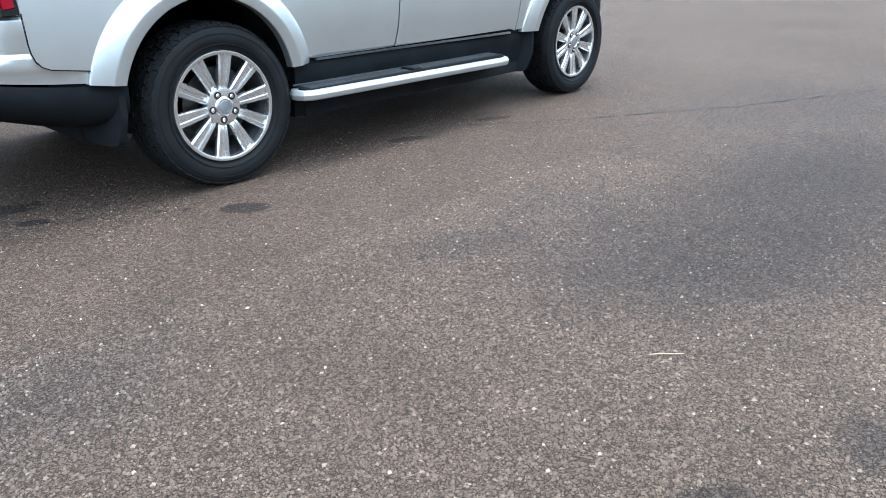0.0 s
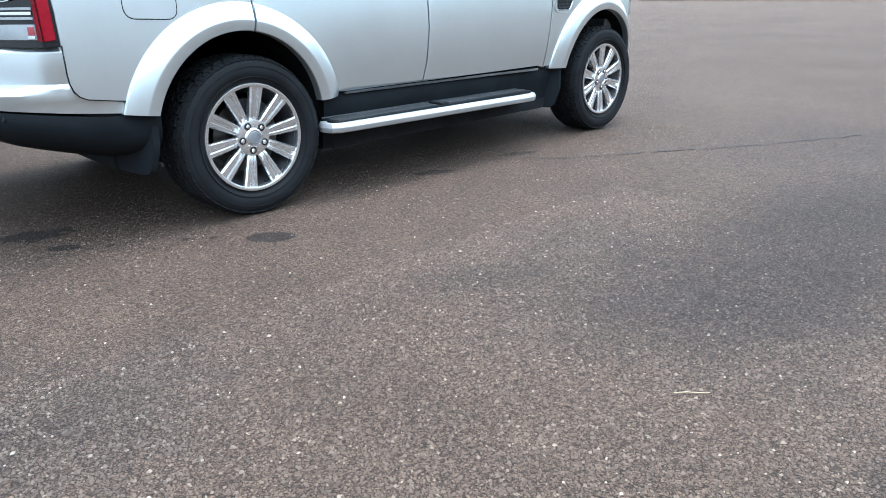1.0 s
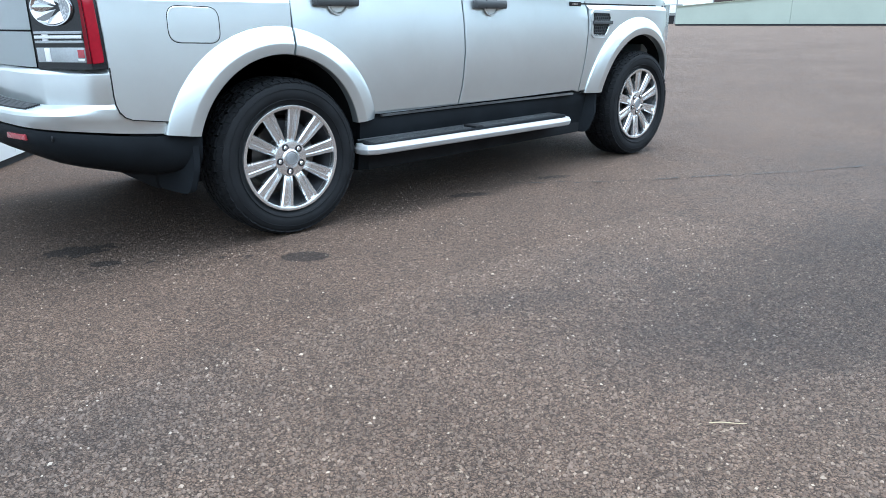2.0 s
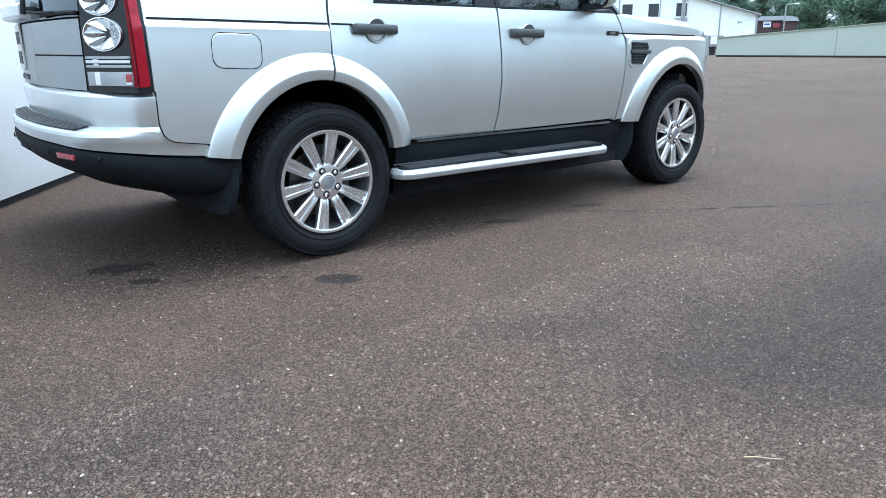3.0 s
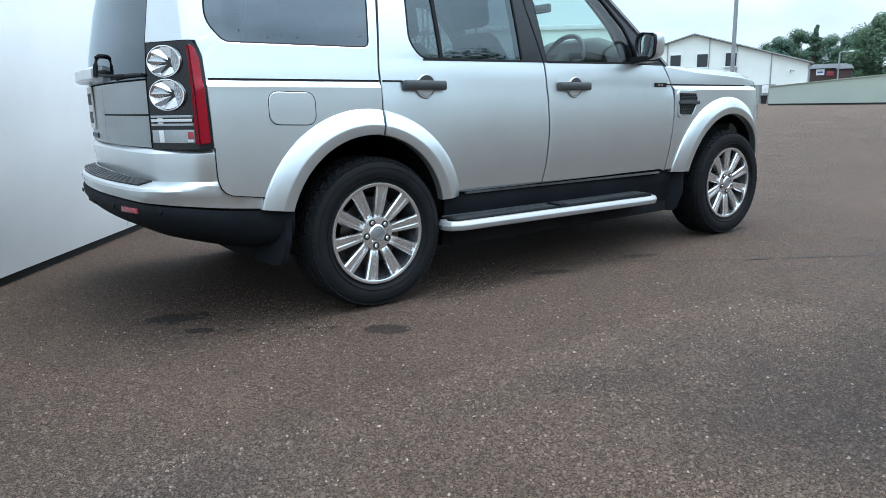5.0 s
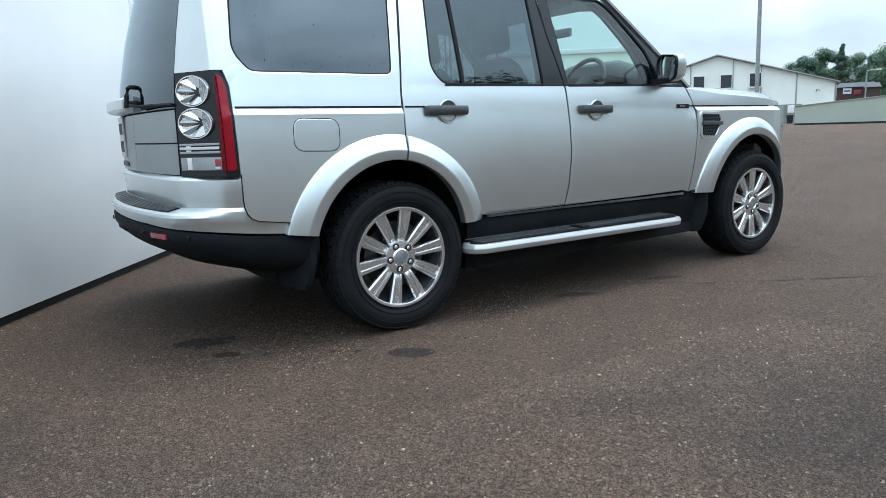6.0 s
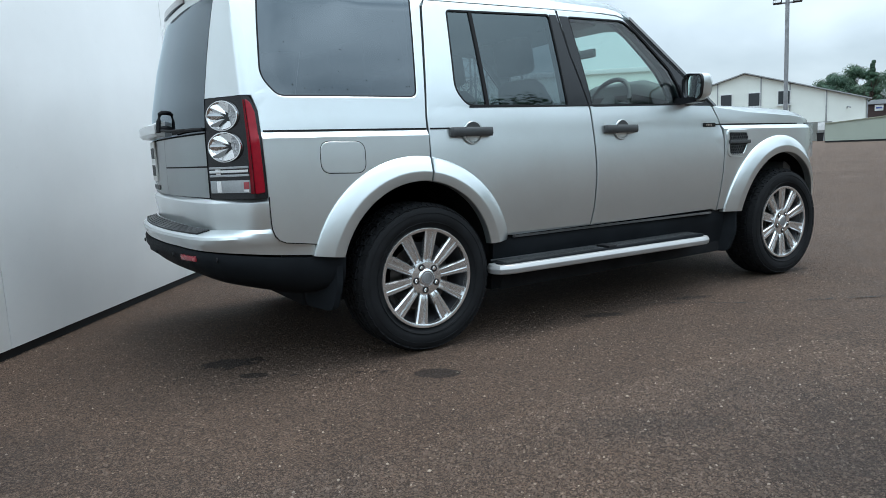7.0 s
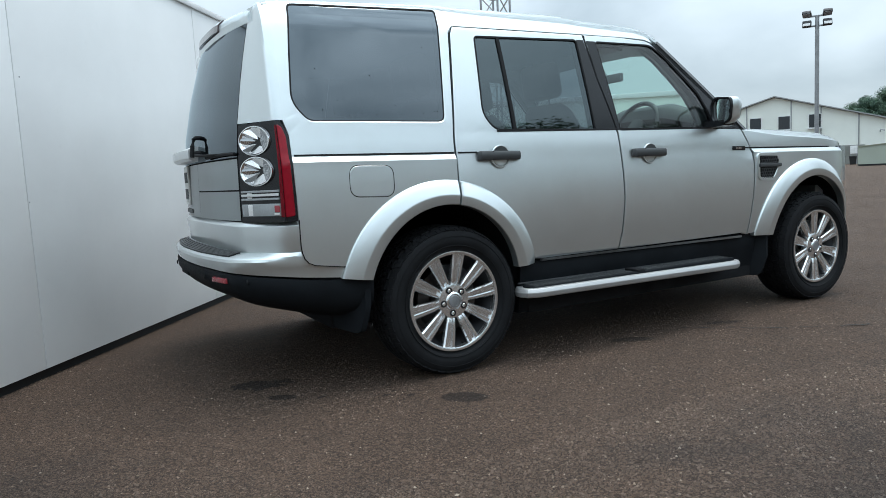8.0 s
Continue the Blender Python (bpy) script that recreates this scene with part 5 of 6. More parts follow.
def bonnet():
    bm = bmesh.new()
    rings = []
    for x, z in ((2.18, 1.180), (2.3, 1.182), (2.5, 1.179), (2.8, 1.168), (3.1, 1.150), (3.3, 1.130), (3.40, 1.110), (3.45, 1.08)):
        zs = min(crease(x) + 0.012, z - 0.03)
        w = half(x, crease(x) + 0.03) - 0.002
        prof = [(w - 0.015, zs), (w, zs + 0.004), (w - 0.020, zs + (z - zs) * 0.34), (w - 0.048, zs + (z - zs) * 0.68), (w - 0.085, zs + (z - zs) * 0.92), (w - 0.14, z + 0.002), (w - 0.22, z + 0.012), (w - 0.45, z + 0.02)]
        rings.append([(x, -y, h) for y, h in prof] + [(x + 0.03, 0, z + 0.024)] + [(x, y, h) for y, h in prof[::-1]])
    loft(bm, rings, closed=False)
    bmesh.ops.solidify(bm, geom=bm.faces[:], thickness=0.012)
    bmesh.ops.recalc_face_normals(bm, faces=bm.faces[:])
    part("bonnet", bm, "paint", car, "silver clamshell bonnet", 40)
    bm = bmesh.new()
    loft(bm, [[(x, -0.80, 1.10), (x, 0.80, 1.10), (x, 0.80, 1.16), (x, -0.80, 1.16)] for x in (2.05, 2.28)])
    part("scuttle", bm, "black", car)
    # nose
    bm = bmesh.new()
    rings = []
    for z, grow_x in ((0.42, -0.10), (0.50, 0.02), (0.60, 0.06), (0.78, 0.05)):
        ring = []
        for y in (-0.90, -0.86, -0.75, -0.5, 0, 0.5, 0.75, 0.86, 0.90):
            k = (abs(y) / 0.90) ** 3
            ring.append((3.50 + grow_x - 0.40 * k, y * 0.90, z))
        ring += [(3.08, 0.80, z), (3.08, -0.80, z)]
        rings.append(ring)
    loft(bm, rings)
    bmesh.ops.recalc_face_normals(bm, faces=bm.faces[:])
    part("front_bumper", bm, "paint", car, "silver front bumper")
    bm = bmesh.new()
    box(bm, (3.40, 0, 0.92), (0.16, 1.02, 0.24), bevel=0.02)
    g = part("grille", bm, "black", car, "black front grille")
    for z in (0.86, 0.92, 0.98):
        bm = bmesh.new()
        box(bm, (3.485, 0, z), (0.03, 0.96, 0.02), bevel=0.004)
        part("grille_bar", bm, "galv", g)
    for side in (-1, 1):
        bm = bmesh.new()
        loft(bm, [[(3.30, side * 0.53, z), (3.47, side * 0.53, z), (3.46, side * 0.70, z), (3.40, side * 0.82, z), (3.30, side * 0.85, z)] for z in (0.80, 0.90, 1.05)])
        bmesh.ops.recalc_face_normals(bm, faces=bm.faces[:])
        part("headlight", bm, "lens_grey", car, "clear grey headlight")


bonnet()


# ---- rear end ----
XG = ((0.80, -0.942), (1.12, -0.937), (1.27, -0.924), (1.5, -0.880), (1.66, -0.838), (1.80, -0.798))
YG = ((0.80, 0.705), (1.12, 0.702), (1.27, 0.692), (1.5, 0.655), (1.66, 0.612), (1.80, 0.570))


def rear_x(y, z):
    yg = lerp(z, YG)
    return lerp(z, XG) - 0.055 * (1 - min(1.0, abs(y) / yg) ** 2.4)


def corner(side):
    bm = bmesh.new()
    rings = []
    for z in (1.266, 1.30, 1.36, 1.45, 1.55, 1.65, 1.72, 1.765, 1.79):
        g = Vector((lerp(z, XG), lerp(z, YG)))
        a, b = Vector((-0.766, half(-0.766, z))), Vector((-0.806, half(-0.806, z) - 0.002))
        c1, c2 = b.lerp(g, 0.12) + Vector((-0.003, 0.004)), b.lerp(g, 0.45) + Vector((-0.002, 0.003))
        pts = [a + Vector((0, -0.03)), a, b, c1, c2, g + Vector((0.001, 0.003)), g + Vector((0.012, -0.004)), g + Vector((0.05, -0.02))]
        rings.append([(p.x, side * p.y, z) for p in pts])
    top = rings[-1]
    for dz, k in ((0.010, 0.06), (0.016, 0.16)):
        rings.append([(x + k * (-0.66 - x), y * (1 - k * 0.8), z + dz) for x, y, z in top])
    loft(bm, rings, closed=False)
    bmesh.ops.recalc_face_normals(bm, faces=bm.faces[:])
    part("rear_pillar", bm, "paint", car, "silver rear corner pillar", 60)
    # lamp
    lamp = None
    bm = bmesh.new()
    rings = []
    for z in (0.826, 0.835, 0.95, 1.1, 1.20, 1.245, 1.262):
        g = Vector((lerp(z, XG), lerp(z, YG)))
        back = 0.0 if z < 1.2 else (0.035 if z > 1.255 else 0.022 * (z - 1.2) / 0.045)
        a, b = Vector((-0.754 - back, half(-0.754 - back, z) + 0.001)), Vector((-0.808, half(-0.806, z) + 0.001))
        pts = [a + Vector((0, -0.05)), a, b, b.lerp(g, 0.1) + Vector((-0.004, 0.004)), b.lerp(g, 0.5) + Vector((-0.003, 0.004)), g + Vector((0.002, 0.004)), g + Vector((0.03, -0.02))]
        rings.append([(p.x, side * p.y, z) for p in pts])
    loft(bm, rings, closed=False)
    for r in (rings[0], rings[-1]):
        bm.faces.new([bm.verts.new(p) for p in r])
    bmesh.ops.recalc_face_normals(bm, faces=bm.faces[:])
    lamp = part("tail_lamp", bm, "gloss", car, "black tail lamp cluster with chrome rounds", 28)

    def face(u, z, lift=0.004):
        """A place on the lamp's slanting rear face: u from its outer edge to the tailgate."""
        g = Vector((lerp(z, XG), lerp(z, YG)))
        b = Vector((-0.808, half(-0.806, z) + 0.001))
        d = (g - b).normalized()
        p = b.lerp(g, u) + Vector((-abs(d.y), abs(d.x))) * 0 + Vector((d.y, -d.x)).normalized() * (-lift if Vector((d.y, -d.x)).x > 0 else lift)
        return Vector((p.x, side * p.y, z)), Vector((d.x, side * d.y, 0))

    for z, grow_w in ((1.184, 1.36), (1.050, 1.44)):
        p, d = face(0.515, z, 0.0075)
        nrm = Vector((d.y, -d.x, 0)).normalized()
        if nrm.x > 0:
            nrm = -nrm
        m = Matrix(((d.x, 0, nrm.x, p.x), (d.y, 0, nrm.y, p.y), (0, 1, 0, p.z), (0, 0, 0, 1))) @ Matrix.Diagonal((grow_w, 0.96, 1.0, 1.0))
        bm = bmesh.new()
        turned(bm, [(0.0685, 0.0), (0.067, 0.010), (0.063, 0.011), (0.058, 0.002), (0.03, -0.008), (0.012, -0.012), (0.0, -0.012)], m, 48)
        rnd = part("round_lamp", bm, "chrome", lamp, "round chrome reflector")
        # wedge-shaped sectors that run together at the bulb, and a dimpled outer half
        cuts = ((-128, 0.004), (-92, 0.010), (-62, -0.004), (-38, 0.010), (-18, -0.006), (4, 0.008), (24, -0.005), (44, 0.010), (70, -0.003), (100, 0.008), (122, 0.0))
        hubp = Vector((-0.026, -0.004 if z > 1.1 else 0.004, -0.008))
        for k, ((a0, h0), (a1, h1)) in enumerate(zip(cuts, cuts[1:])):
            bm = bmesh.new()
            fan = [m @ Vector((0.0605 * math.cos(radians(a)), 0.0605 * math.sin(radians(a)), 0.003 + h)) for a, h in ((a0, h0), ((a0 + a1) / 2, (h0 + h1) / 2), (a1, h1))]
            bm.faces.new([bm.verts.new(q) for q in [m @ hubp] + fan])
            part("reflector_facet", bm, "lens_grey" if k in (2, 5) else "facet", lamp, "", 5)
        bm = bmesh.new()
        edge = [bm.verts.new(m @ Vector((0.0605 * math.cos(radians(a)), 0.0605 * math.sin(radians(a)), 0.006))) for a in range(122, 235, 10)]
        mid = bm.verts.new(m @ (hubp + Vector((0.004, 0, 0.006))))
        for q0, q1 in zip(edge, edge[1:]):
            bm.faces.new((mid, q0, q1))
        part("dimpled_lens", bm, "speckle", lamp, "dimpled outer half of the round lamp")
    for zc, hgt, mat, u0, u1 in ((0.962, 0.010, "lens_grey", 0.06, 0.93), (0.946, 0.012, "chrome", 0.06, 0.93), (0.928, 0.010, "lens_grey", 0.06, 0.93), (0.880, 0.055, "lens_grey", 0.06, 0.93), (0.880, 0.050, "sign_white", 0.68, 0.78), (0.884, 0.030, "reflector", 0.065, 0.18), (0.862, 0.010, "chrome", 0.07, 0.19), (0.945, 0.038, "sign_white", 0.70, 0.80)):
        lift = 0.005 if hgt == 0.055 else (0.0035 if hgt == 0.038 else 0.007)
        p0, d = face(u0, zc, lift)
        p1, _ = face(u1, zc, lift)
        bm = bmesh.new()
        mid = (p0 + p1) / 2
        box(bm, mid, ((p1 - p0).length, 0.008, hgt), pose(0, 0, 0, 0, 0, math.degrees(math.atan2(d.y, d.x))), 0.002)
        part("lamp_bar", bm, mat, lamp)
    panel("side_strip", fillet([(-0.803, 1.245), (-0.785, 1.232), (-0.771, 1.19), (-0.7655, 0.852), (-0.803, 0.848)], 0.006), "red_lens", side, lamp, off=0.006, thick=0.008, label="tall deep red side lens")
    bm = bmesh.new()
    rows = []
    for z in (0.848, 0.95, 1.05, 1.15, 1.20, 1.245):
        rows.append([tuple(face(u, z, 0.0075)[0]) for u in (-0.03, -0.015, 0.004 + 0.045 * (1.245 - z) / 0.4)])
    loft(bm, rows, closed=False)
    bmesh.ops.solidify(bm, geom=bm.faces[:], thickness=0.004)
    bmesh.ops.recalc_face_normals(bm, faces=bm.faces[:])
    part("rear_strip", bm, "red_lens", lamp, "red lens wrapped round the corner")


for s in (-1, 1):
    corner(s)


def tailgate_sheet(name, z_list, inset, material, parent, lift=0.0, label="", y_lo=-1.0, y_hi=1.0, thick=0.02):
    bm = bmesh.new()
    ys = [y_lo + (y_hi - y_lo) * i / 24 for i in range(25)]
    rows = []
    for z in z_list:
        w = lerp(z, YG) - inset
        rows.append([(rear_x(y * w, z) - lift, y * w, z) for y in ys])
    loft(bm, rows, closed=False)
    if thick:
        bmesh.ops.solidify(bm, geom=bm.faces[:], thickness=-thick)
    bmesh.ops.recalc_face_normals(bm, faces=bm.faces[:])
    return part(name, bm, material, parent, label, 40)


def tailgate():
    g = tailgate_sheet("tailgate", [0.832, 0.87, 0.92, 0.966], 0.006, "paint", car, label="silver lower tailgate", y_hi=-0.03)
    tailgate_sheet("tailgate_band", [0.973, 1.02, 1.07, 1.112], 0.006, "paint", g, label="silver band above the gate joint", y_hi=-0.03)
    tailgate_sheet("tailgate_plate_panel", [0.832, 0.87, 0.92, 0.97, 1.02, 1.07, 1.112], 0.006, "paint", g, y_lo=-0.025)
    tailgate_sheet("gate_gap", [0.86, 0.966, 1.05, 1.12, 1.16, 1.22, 1.27, 1.35, 1.42, 1.5, 1.58, 1.65, 1.72], 0.03, "seal", car, lift=-0.034)
    tailgate_sheet("rear_window", [1.120, 1.16, 1.22, 1.27, 1.35, 1.42, 1.5, 1.58, 1.66, 1.733], 0.001, "dark_glass", car, label="dark tinted rear window", thick=0)
    # roof spoiler and its brake lamp
    bm = bmesh.new()
    rings = []
    for y in [-1 + i / 12 for i in range(25)]:
        k = 1 - abs(y) ** 2.5
        yy = y * 0.60
        xb = rear_x(yy, 1.74)
        c = 0.026 * (1 - y * y)
        rings.append([(-0.70, yy, 1.795 + c), (-0.77, yy, 1.804 + c), (-0.80, yy, 1.803 + c), (xb + 0.022 - 0.006 * k, yy, 1.796 + c * 0.8), (xb + 0.004 - 0.010 * k, yy, 1.778 + c * 0.6), (xb - 0.002 - 0.010 * k, yy, 1.760 + c * 0.3), (xb + 0.002, yy, 1.736), (-0.70, yy, 1.738)])
    loft(bm, rings)
    bmesh.ops.recalc_face_normals(bm, faces=bm.faces[:])
    sp = part("roof_spoiler", bm, "paint", car, "silver roof spoiler", 30)
    bm = bmesh.new()
    rings = []
    for y in [-1 + i / 8 for i in range(17)]:
        k = 1 - abs(y) ** 6
        yy = y * 0.25
        xb = rear_x(yy, 1.74) - 0.006 - 0.006 * k
        rings.append([(xb + 0.05, yy, 1.820), (xb + 0.016, yy, 1.815), (xb - 0.008, yy, 1.792), (xb - 0.012, yy, 1.758), (xb + 0.04, yy, 1.750)])
    loft(bm, rings)
    bmesh.ops.recalc_face_normals(bm, faces=bm.faces[:])
    part("brake_lamp", bm, "pink_lens", sp, "smoked reddish-grey high brake lamp")
    # finisher bar with handle, plate, badge
    bm = bmesh.new()
    rings = []
    for y in [-1 + i / 8 for i in range(17)]:
        yy = 0.28 + y * 0.33
        x = rear_x(yy, 1.12)
        k = 1 - abs(y) ** 8
        rings.append([(x + 0.02, yy, 1.125), (x - 0.030 - 0.02 * k, yy, 1.132), (x - 0.046 - 0.02 * k, yy, 1.145), (x - 0.046 - 0.02 * k, yy, 1.188), (x - 0.028, yy, 1.203), (x + 0.02, yy, 1.207)])
    loft(bm, rings)
    bmesh.ops.recalc_face_normals(bm, faces=bm.faces[:])
    part("tailgate_finisher", bm, "finisher", car, "bright silver tailgate finisher bar", 30)
    bm = bmesh.new()
    box(bm, (rear_x(0.42, 0.98) - 0.004, 0.405, 1.005), (0.010, 0.25, 0.22), pose(0, 0, 0, 0, 0, -5), 0.004)
    pl = part("plate", bm, "plate", car, "pale rear plate with dark bars")
    for k in range(8):
        bm = bmesh.new()
        y = 0.32 + (k % 4) * 0.055
        box(bm, (rear_x(0.42, 0.98) - 0.0105 + 0.0875 * (y - 0.405), y, 0.955 + (k // 4) * 0.095), (0.003, 0.026, 0.06), pose(0, 0, 0, 0, 0, -5))
        part("plate_bar", bm, "grey_plastic", pl)
    bm = bmesh.new()
    for k in range(8):
        y = 0.23 + k * 0.034
        box(bm, (rear_x(y, 0.862) - 0.003, y, 0.862), (0.006, 0.020, 0.024))
    part("badge_bars", bm, "grey_plastic", g, "grey badge bars")
    # wiper
    bm = bmesh.new()
    y0 = -0.10
    x0 = rear_x(y0, 1.19)
    turned(bm, [(0.0, 0.035), (0.014, 0.032), (0.018, 0.0)], Matrix.Translation((x0, y0, 1.165)) @ pose(0, 0, 0, 0, -90, 0), 16)
    wp = part("wiper", bm, "seal", car, "black rear wiper")
    bm = bmesh.new()
    tube(bm, [(x0 - 0.030, y0 + 0.02, 1.160), (x0 - 0.032, y0 - 0.10, 1.152), (rear_x(-0.30, 1.15) - 0.026, -0.30, 1.146), (rear_x(-0.50, 1.145) - 0.018, -0.50, 1.142)], 0.008, 8, 0.005)
    xg = rear_x(y0, 1.245)
    tube(bm, [(xg + 0.004, y0 + 0.01, 1.246), (xg - 0.020, y0 + 0.01, 1.247), (xg - 0.032, y0 + 0.008, 1.240), (xg - 0.042, y0, 1.205), (xg - 0.050, y0 - 0.01, 1.148)], 0.011, 8)
    part("wiper_arm", bm, "seal", wp)
    bm = bmesh.new()
    pts = [(rear_x(y, 1.135) - 0.012, y, 1.135 + 0.004 * math.sin(y * 9)) for y in (-0.30, -0.45, -0.60, -0.70)]
    tube(bm, pts, 0.008, 6)
    part("wiper_blade", bm, "seal", wp)


tailgate()


def rear_bumper():
    def ring(z, off, path):
        pts = []
        n = len(path)
        for i, (x, y) in enumerate(path):
            a, b = Vector(path[max(0, i - 1)]), Vector(path[min(n - 1, i + 1)])
            d = (b - a).normalized()
            nv = Vector((d.y, -d.x))
            if nv.dot(Vector((x + 0.4, y))) < 0:
                nv = -nv
            pts.append((x + nv.x * off, y + nv.y * off, z))
        return pts

    def spline(right):
        """A smooth path round the tail, mirrored."""
        right = [Vector(p) for p in right]
        ext = [right[0] * 2 - right[1]] + right + [Vector((right[-2].x, -right[-2].y))]
        res = []
        for i in range(1, len(ext) - 2):
            p0, p1, p2, p3 = ext[i - 1:i + 3]
            for k in range(6):
                t = k / 6
                res.append(0.5 * ((2 * p1) + (p2 - p0) * t + (2 * p0 - 5 * p1 + 4 * p2 - p3) * t * t + (3 * p1 - p0 - 3 * p2 + p3) * t ** 3))
        res.append(right[-1])
        both = [(p.x, p.y) for p in res]
        return both + [(x, -y) for x, y in both[-2::-1]]

    upper = spline([(-0.545, -0.940), (-0.66, -0.940), (-0.745, -0.932), (-0.812, -0.898), (-0.880, -0.808), (-0.928, -0.742), (-0.945, -0.712), (-0.957, -0.670), (-0.970, -0.58), (-0.986, -0.35), (-0.992, 0.0)])
    lower = spline([(-0.545, -0.940), (-0.66, -0.940), (-0.745, -0.932), (-0.818, -0.902), (-0.925, -0.838), (-0.985, -0.772), (-1.012, -0.728), (-1.032, -0.668), (-1.052, -0.57), (-1.086, -0.30), (-1.096, 0.0)])

    def low_of(z, off):
        return ring(z, off, lower)

    def ledge(z, off):
        """The step's edge, which fades out where it runs into the flank."""
        flush, set_off = ring(z, -0.001, lower), ring(z, off, lower)
        res = []
        for (xu, yu), (xl, yl), p, q in zip(upper, lower, flush, set_off):
            f = min(1.0, math.hypot(xu - xl, yu - yl) / 0.05)
            res.append(tuple(a + (c - a) * f for a, c in zip(p, q)))
        return res

    # silver upper part: skirt under the lamps, then the step ledge
    bm = bmesh.new()
    rows = []
    keep_u = lambda z, off: ring(z, off, upper)
    rows.append(keep_u(0.828, -0.024))
    rows.append(keep_u(0.827, -0.014))
    rows.append(keep_u(0.808, 0.004))
    rows.append(keep_u(0.802, 0.005))
    rows.append(keep_u(0.74, -0.002))
    rows.append(keep_u(0.688, -0.008))
    rows.append(ledge(0.672, -0.016))
    rows.append(ledge(0.664, -0.003))
    rows.append(ledge(0.652, 0.002))
    rows.append(low_of(0.632, -0.001))
    rows.append(low_of(0.622, -0.0035))
    rows.append(low_of(0.608, -0.007))
    rows.append(low_of(0.594, -0.010))
    rows.append(low_of(0.590, -0.03))
    # the flank keeps one plane: lower rows start where the quarter panel ends
    for r in rows:
        for i, p in enumerate(r):
            x, y, z = p
            edge = lerp(z, ((0.60, -0.50), (0.608, -0.555), (0.622, -0.69), (0.65, -0.732), (0.69, -0.744), (0.83, -0.744)))
            foot = 0.545 + 0.062 * max(0.0, min(1.0, (-0.5 - x) / 0.56))
            r[i] = (min(x, edge - 0.004), y, foot + (z - 0.590) * 0.6 if z < 0.6 else max(z, foot + (z - 0.59) * 0.7))
    loft(bm, rows, closed=False)
    bmesh.ops.recalc_face_normals(bm, faces=bm.faces[:])
    b = part("rear_bumper", bm, "paint", car, "silver rear bumper with a step", 22)
    # lower black part
    bm = bmesh.new()
    rows = [low_of(0.602, -0.026), low_of(0.600, -0.009), low_of(0.575, -0.002), low_of(0.53, -0.004), low_of(0.48, -0.022), low_of(0.44, -0.055), low_of(0.415, -0.11), low_of(0.41, -0.22)]
    for k, r in enumerate(rows):
        for i, (x, y, z) in enumerate(r):
            fall = max(0.0, min(1.0, (x + 1.06) / 0.5))
            top = 0.602 - 0.062 * fall
            r[i] = (x + (0.13 if x > -0.6 else 0), y, top - (0.60 - z) * (0.66 + 0.32 * fall))
    loft(bm, rows, closed=False)
    bmesh.ops.recalc_face_normals(bm, faces=bm.faces[:])
    part("bumper_valance", bm, "black", b, "black lower rear bumper", 40)
    # step pad
    for k in range(6):
        bm = bmesh.new()
        t0, t1 = k / 6 + 0.03, (k + 1) / 6 - 0.04
        rws = []
        for (xu, yu), (xl, yl) in zip(upper, lower):
            if abs(yl) > 0.70:
                continue
            a, c = Vector((xu, yu)), Vector((xl + 0.016, yl * 0.985))
            p, q = a.lerp(c, t0), a.lerp(c, t1)
            z0 = 0.6885 - 0.012 * t0
            rws.append([(p.x, p.y, z0 - 0.004), (p.x, p.y, z0 + 0.004), (q.x, q.y, z0 + 0.002), (q.x, q.y, z0 - 0.006)])
        loft(bm, rws)
        bmesh.ops.recalc_face_normals(bm, faces=bm.faces[:])
        part("step_rib", bm, "rib_rubber", b, "black rib of the step pad")
    for side in (-1, 1):
        bm = bmesh.new()
        box(bm, (-1.040 if side < 0 else -1.02, side * 0.615, 0.565), (0.018, 0.150, 0.024), pose(0, 0, 0, 0, 0, side * -13), 0.005)
        part("rear_reflector", bm, "reflector", b, "small dull red reflector")
        for y in (0.42, 0.80):
            bm = bmesh.new()
            x = -1.085 if y < 0.5 else -0.97
            turned(bm, [(0.0, 0.006), (0.010, 0.005), (0.012, 0.0)], Matrix.Translation((x + 0.012, side * y, 0.565)) @ pose(0, 0, 0, 0, -90, 0), 12)
            part("parking_sensor", bm, "seal", b)
    bm = bmesh.new()
    box(bm, (-1.086, 0.05, 0.560), (0.012, 0.20, 0.05), bevel=0.004)
    part("tow_cover", bm, "black", b, "dark square tow-eye cover")


rear_bumper()


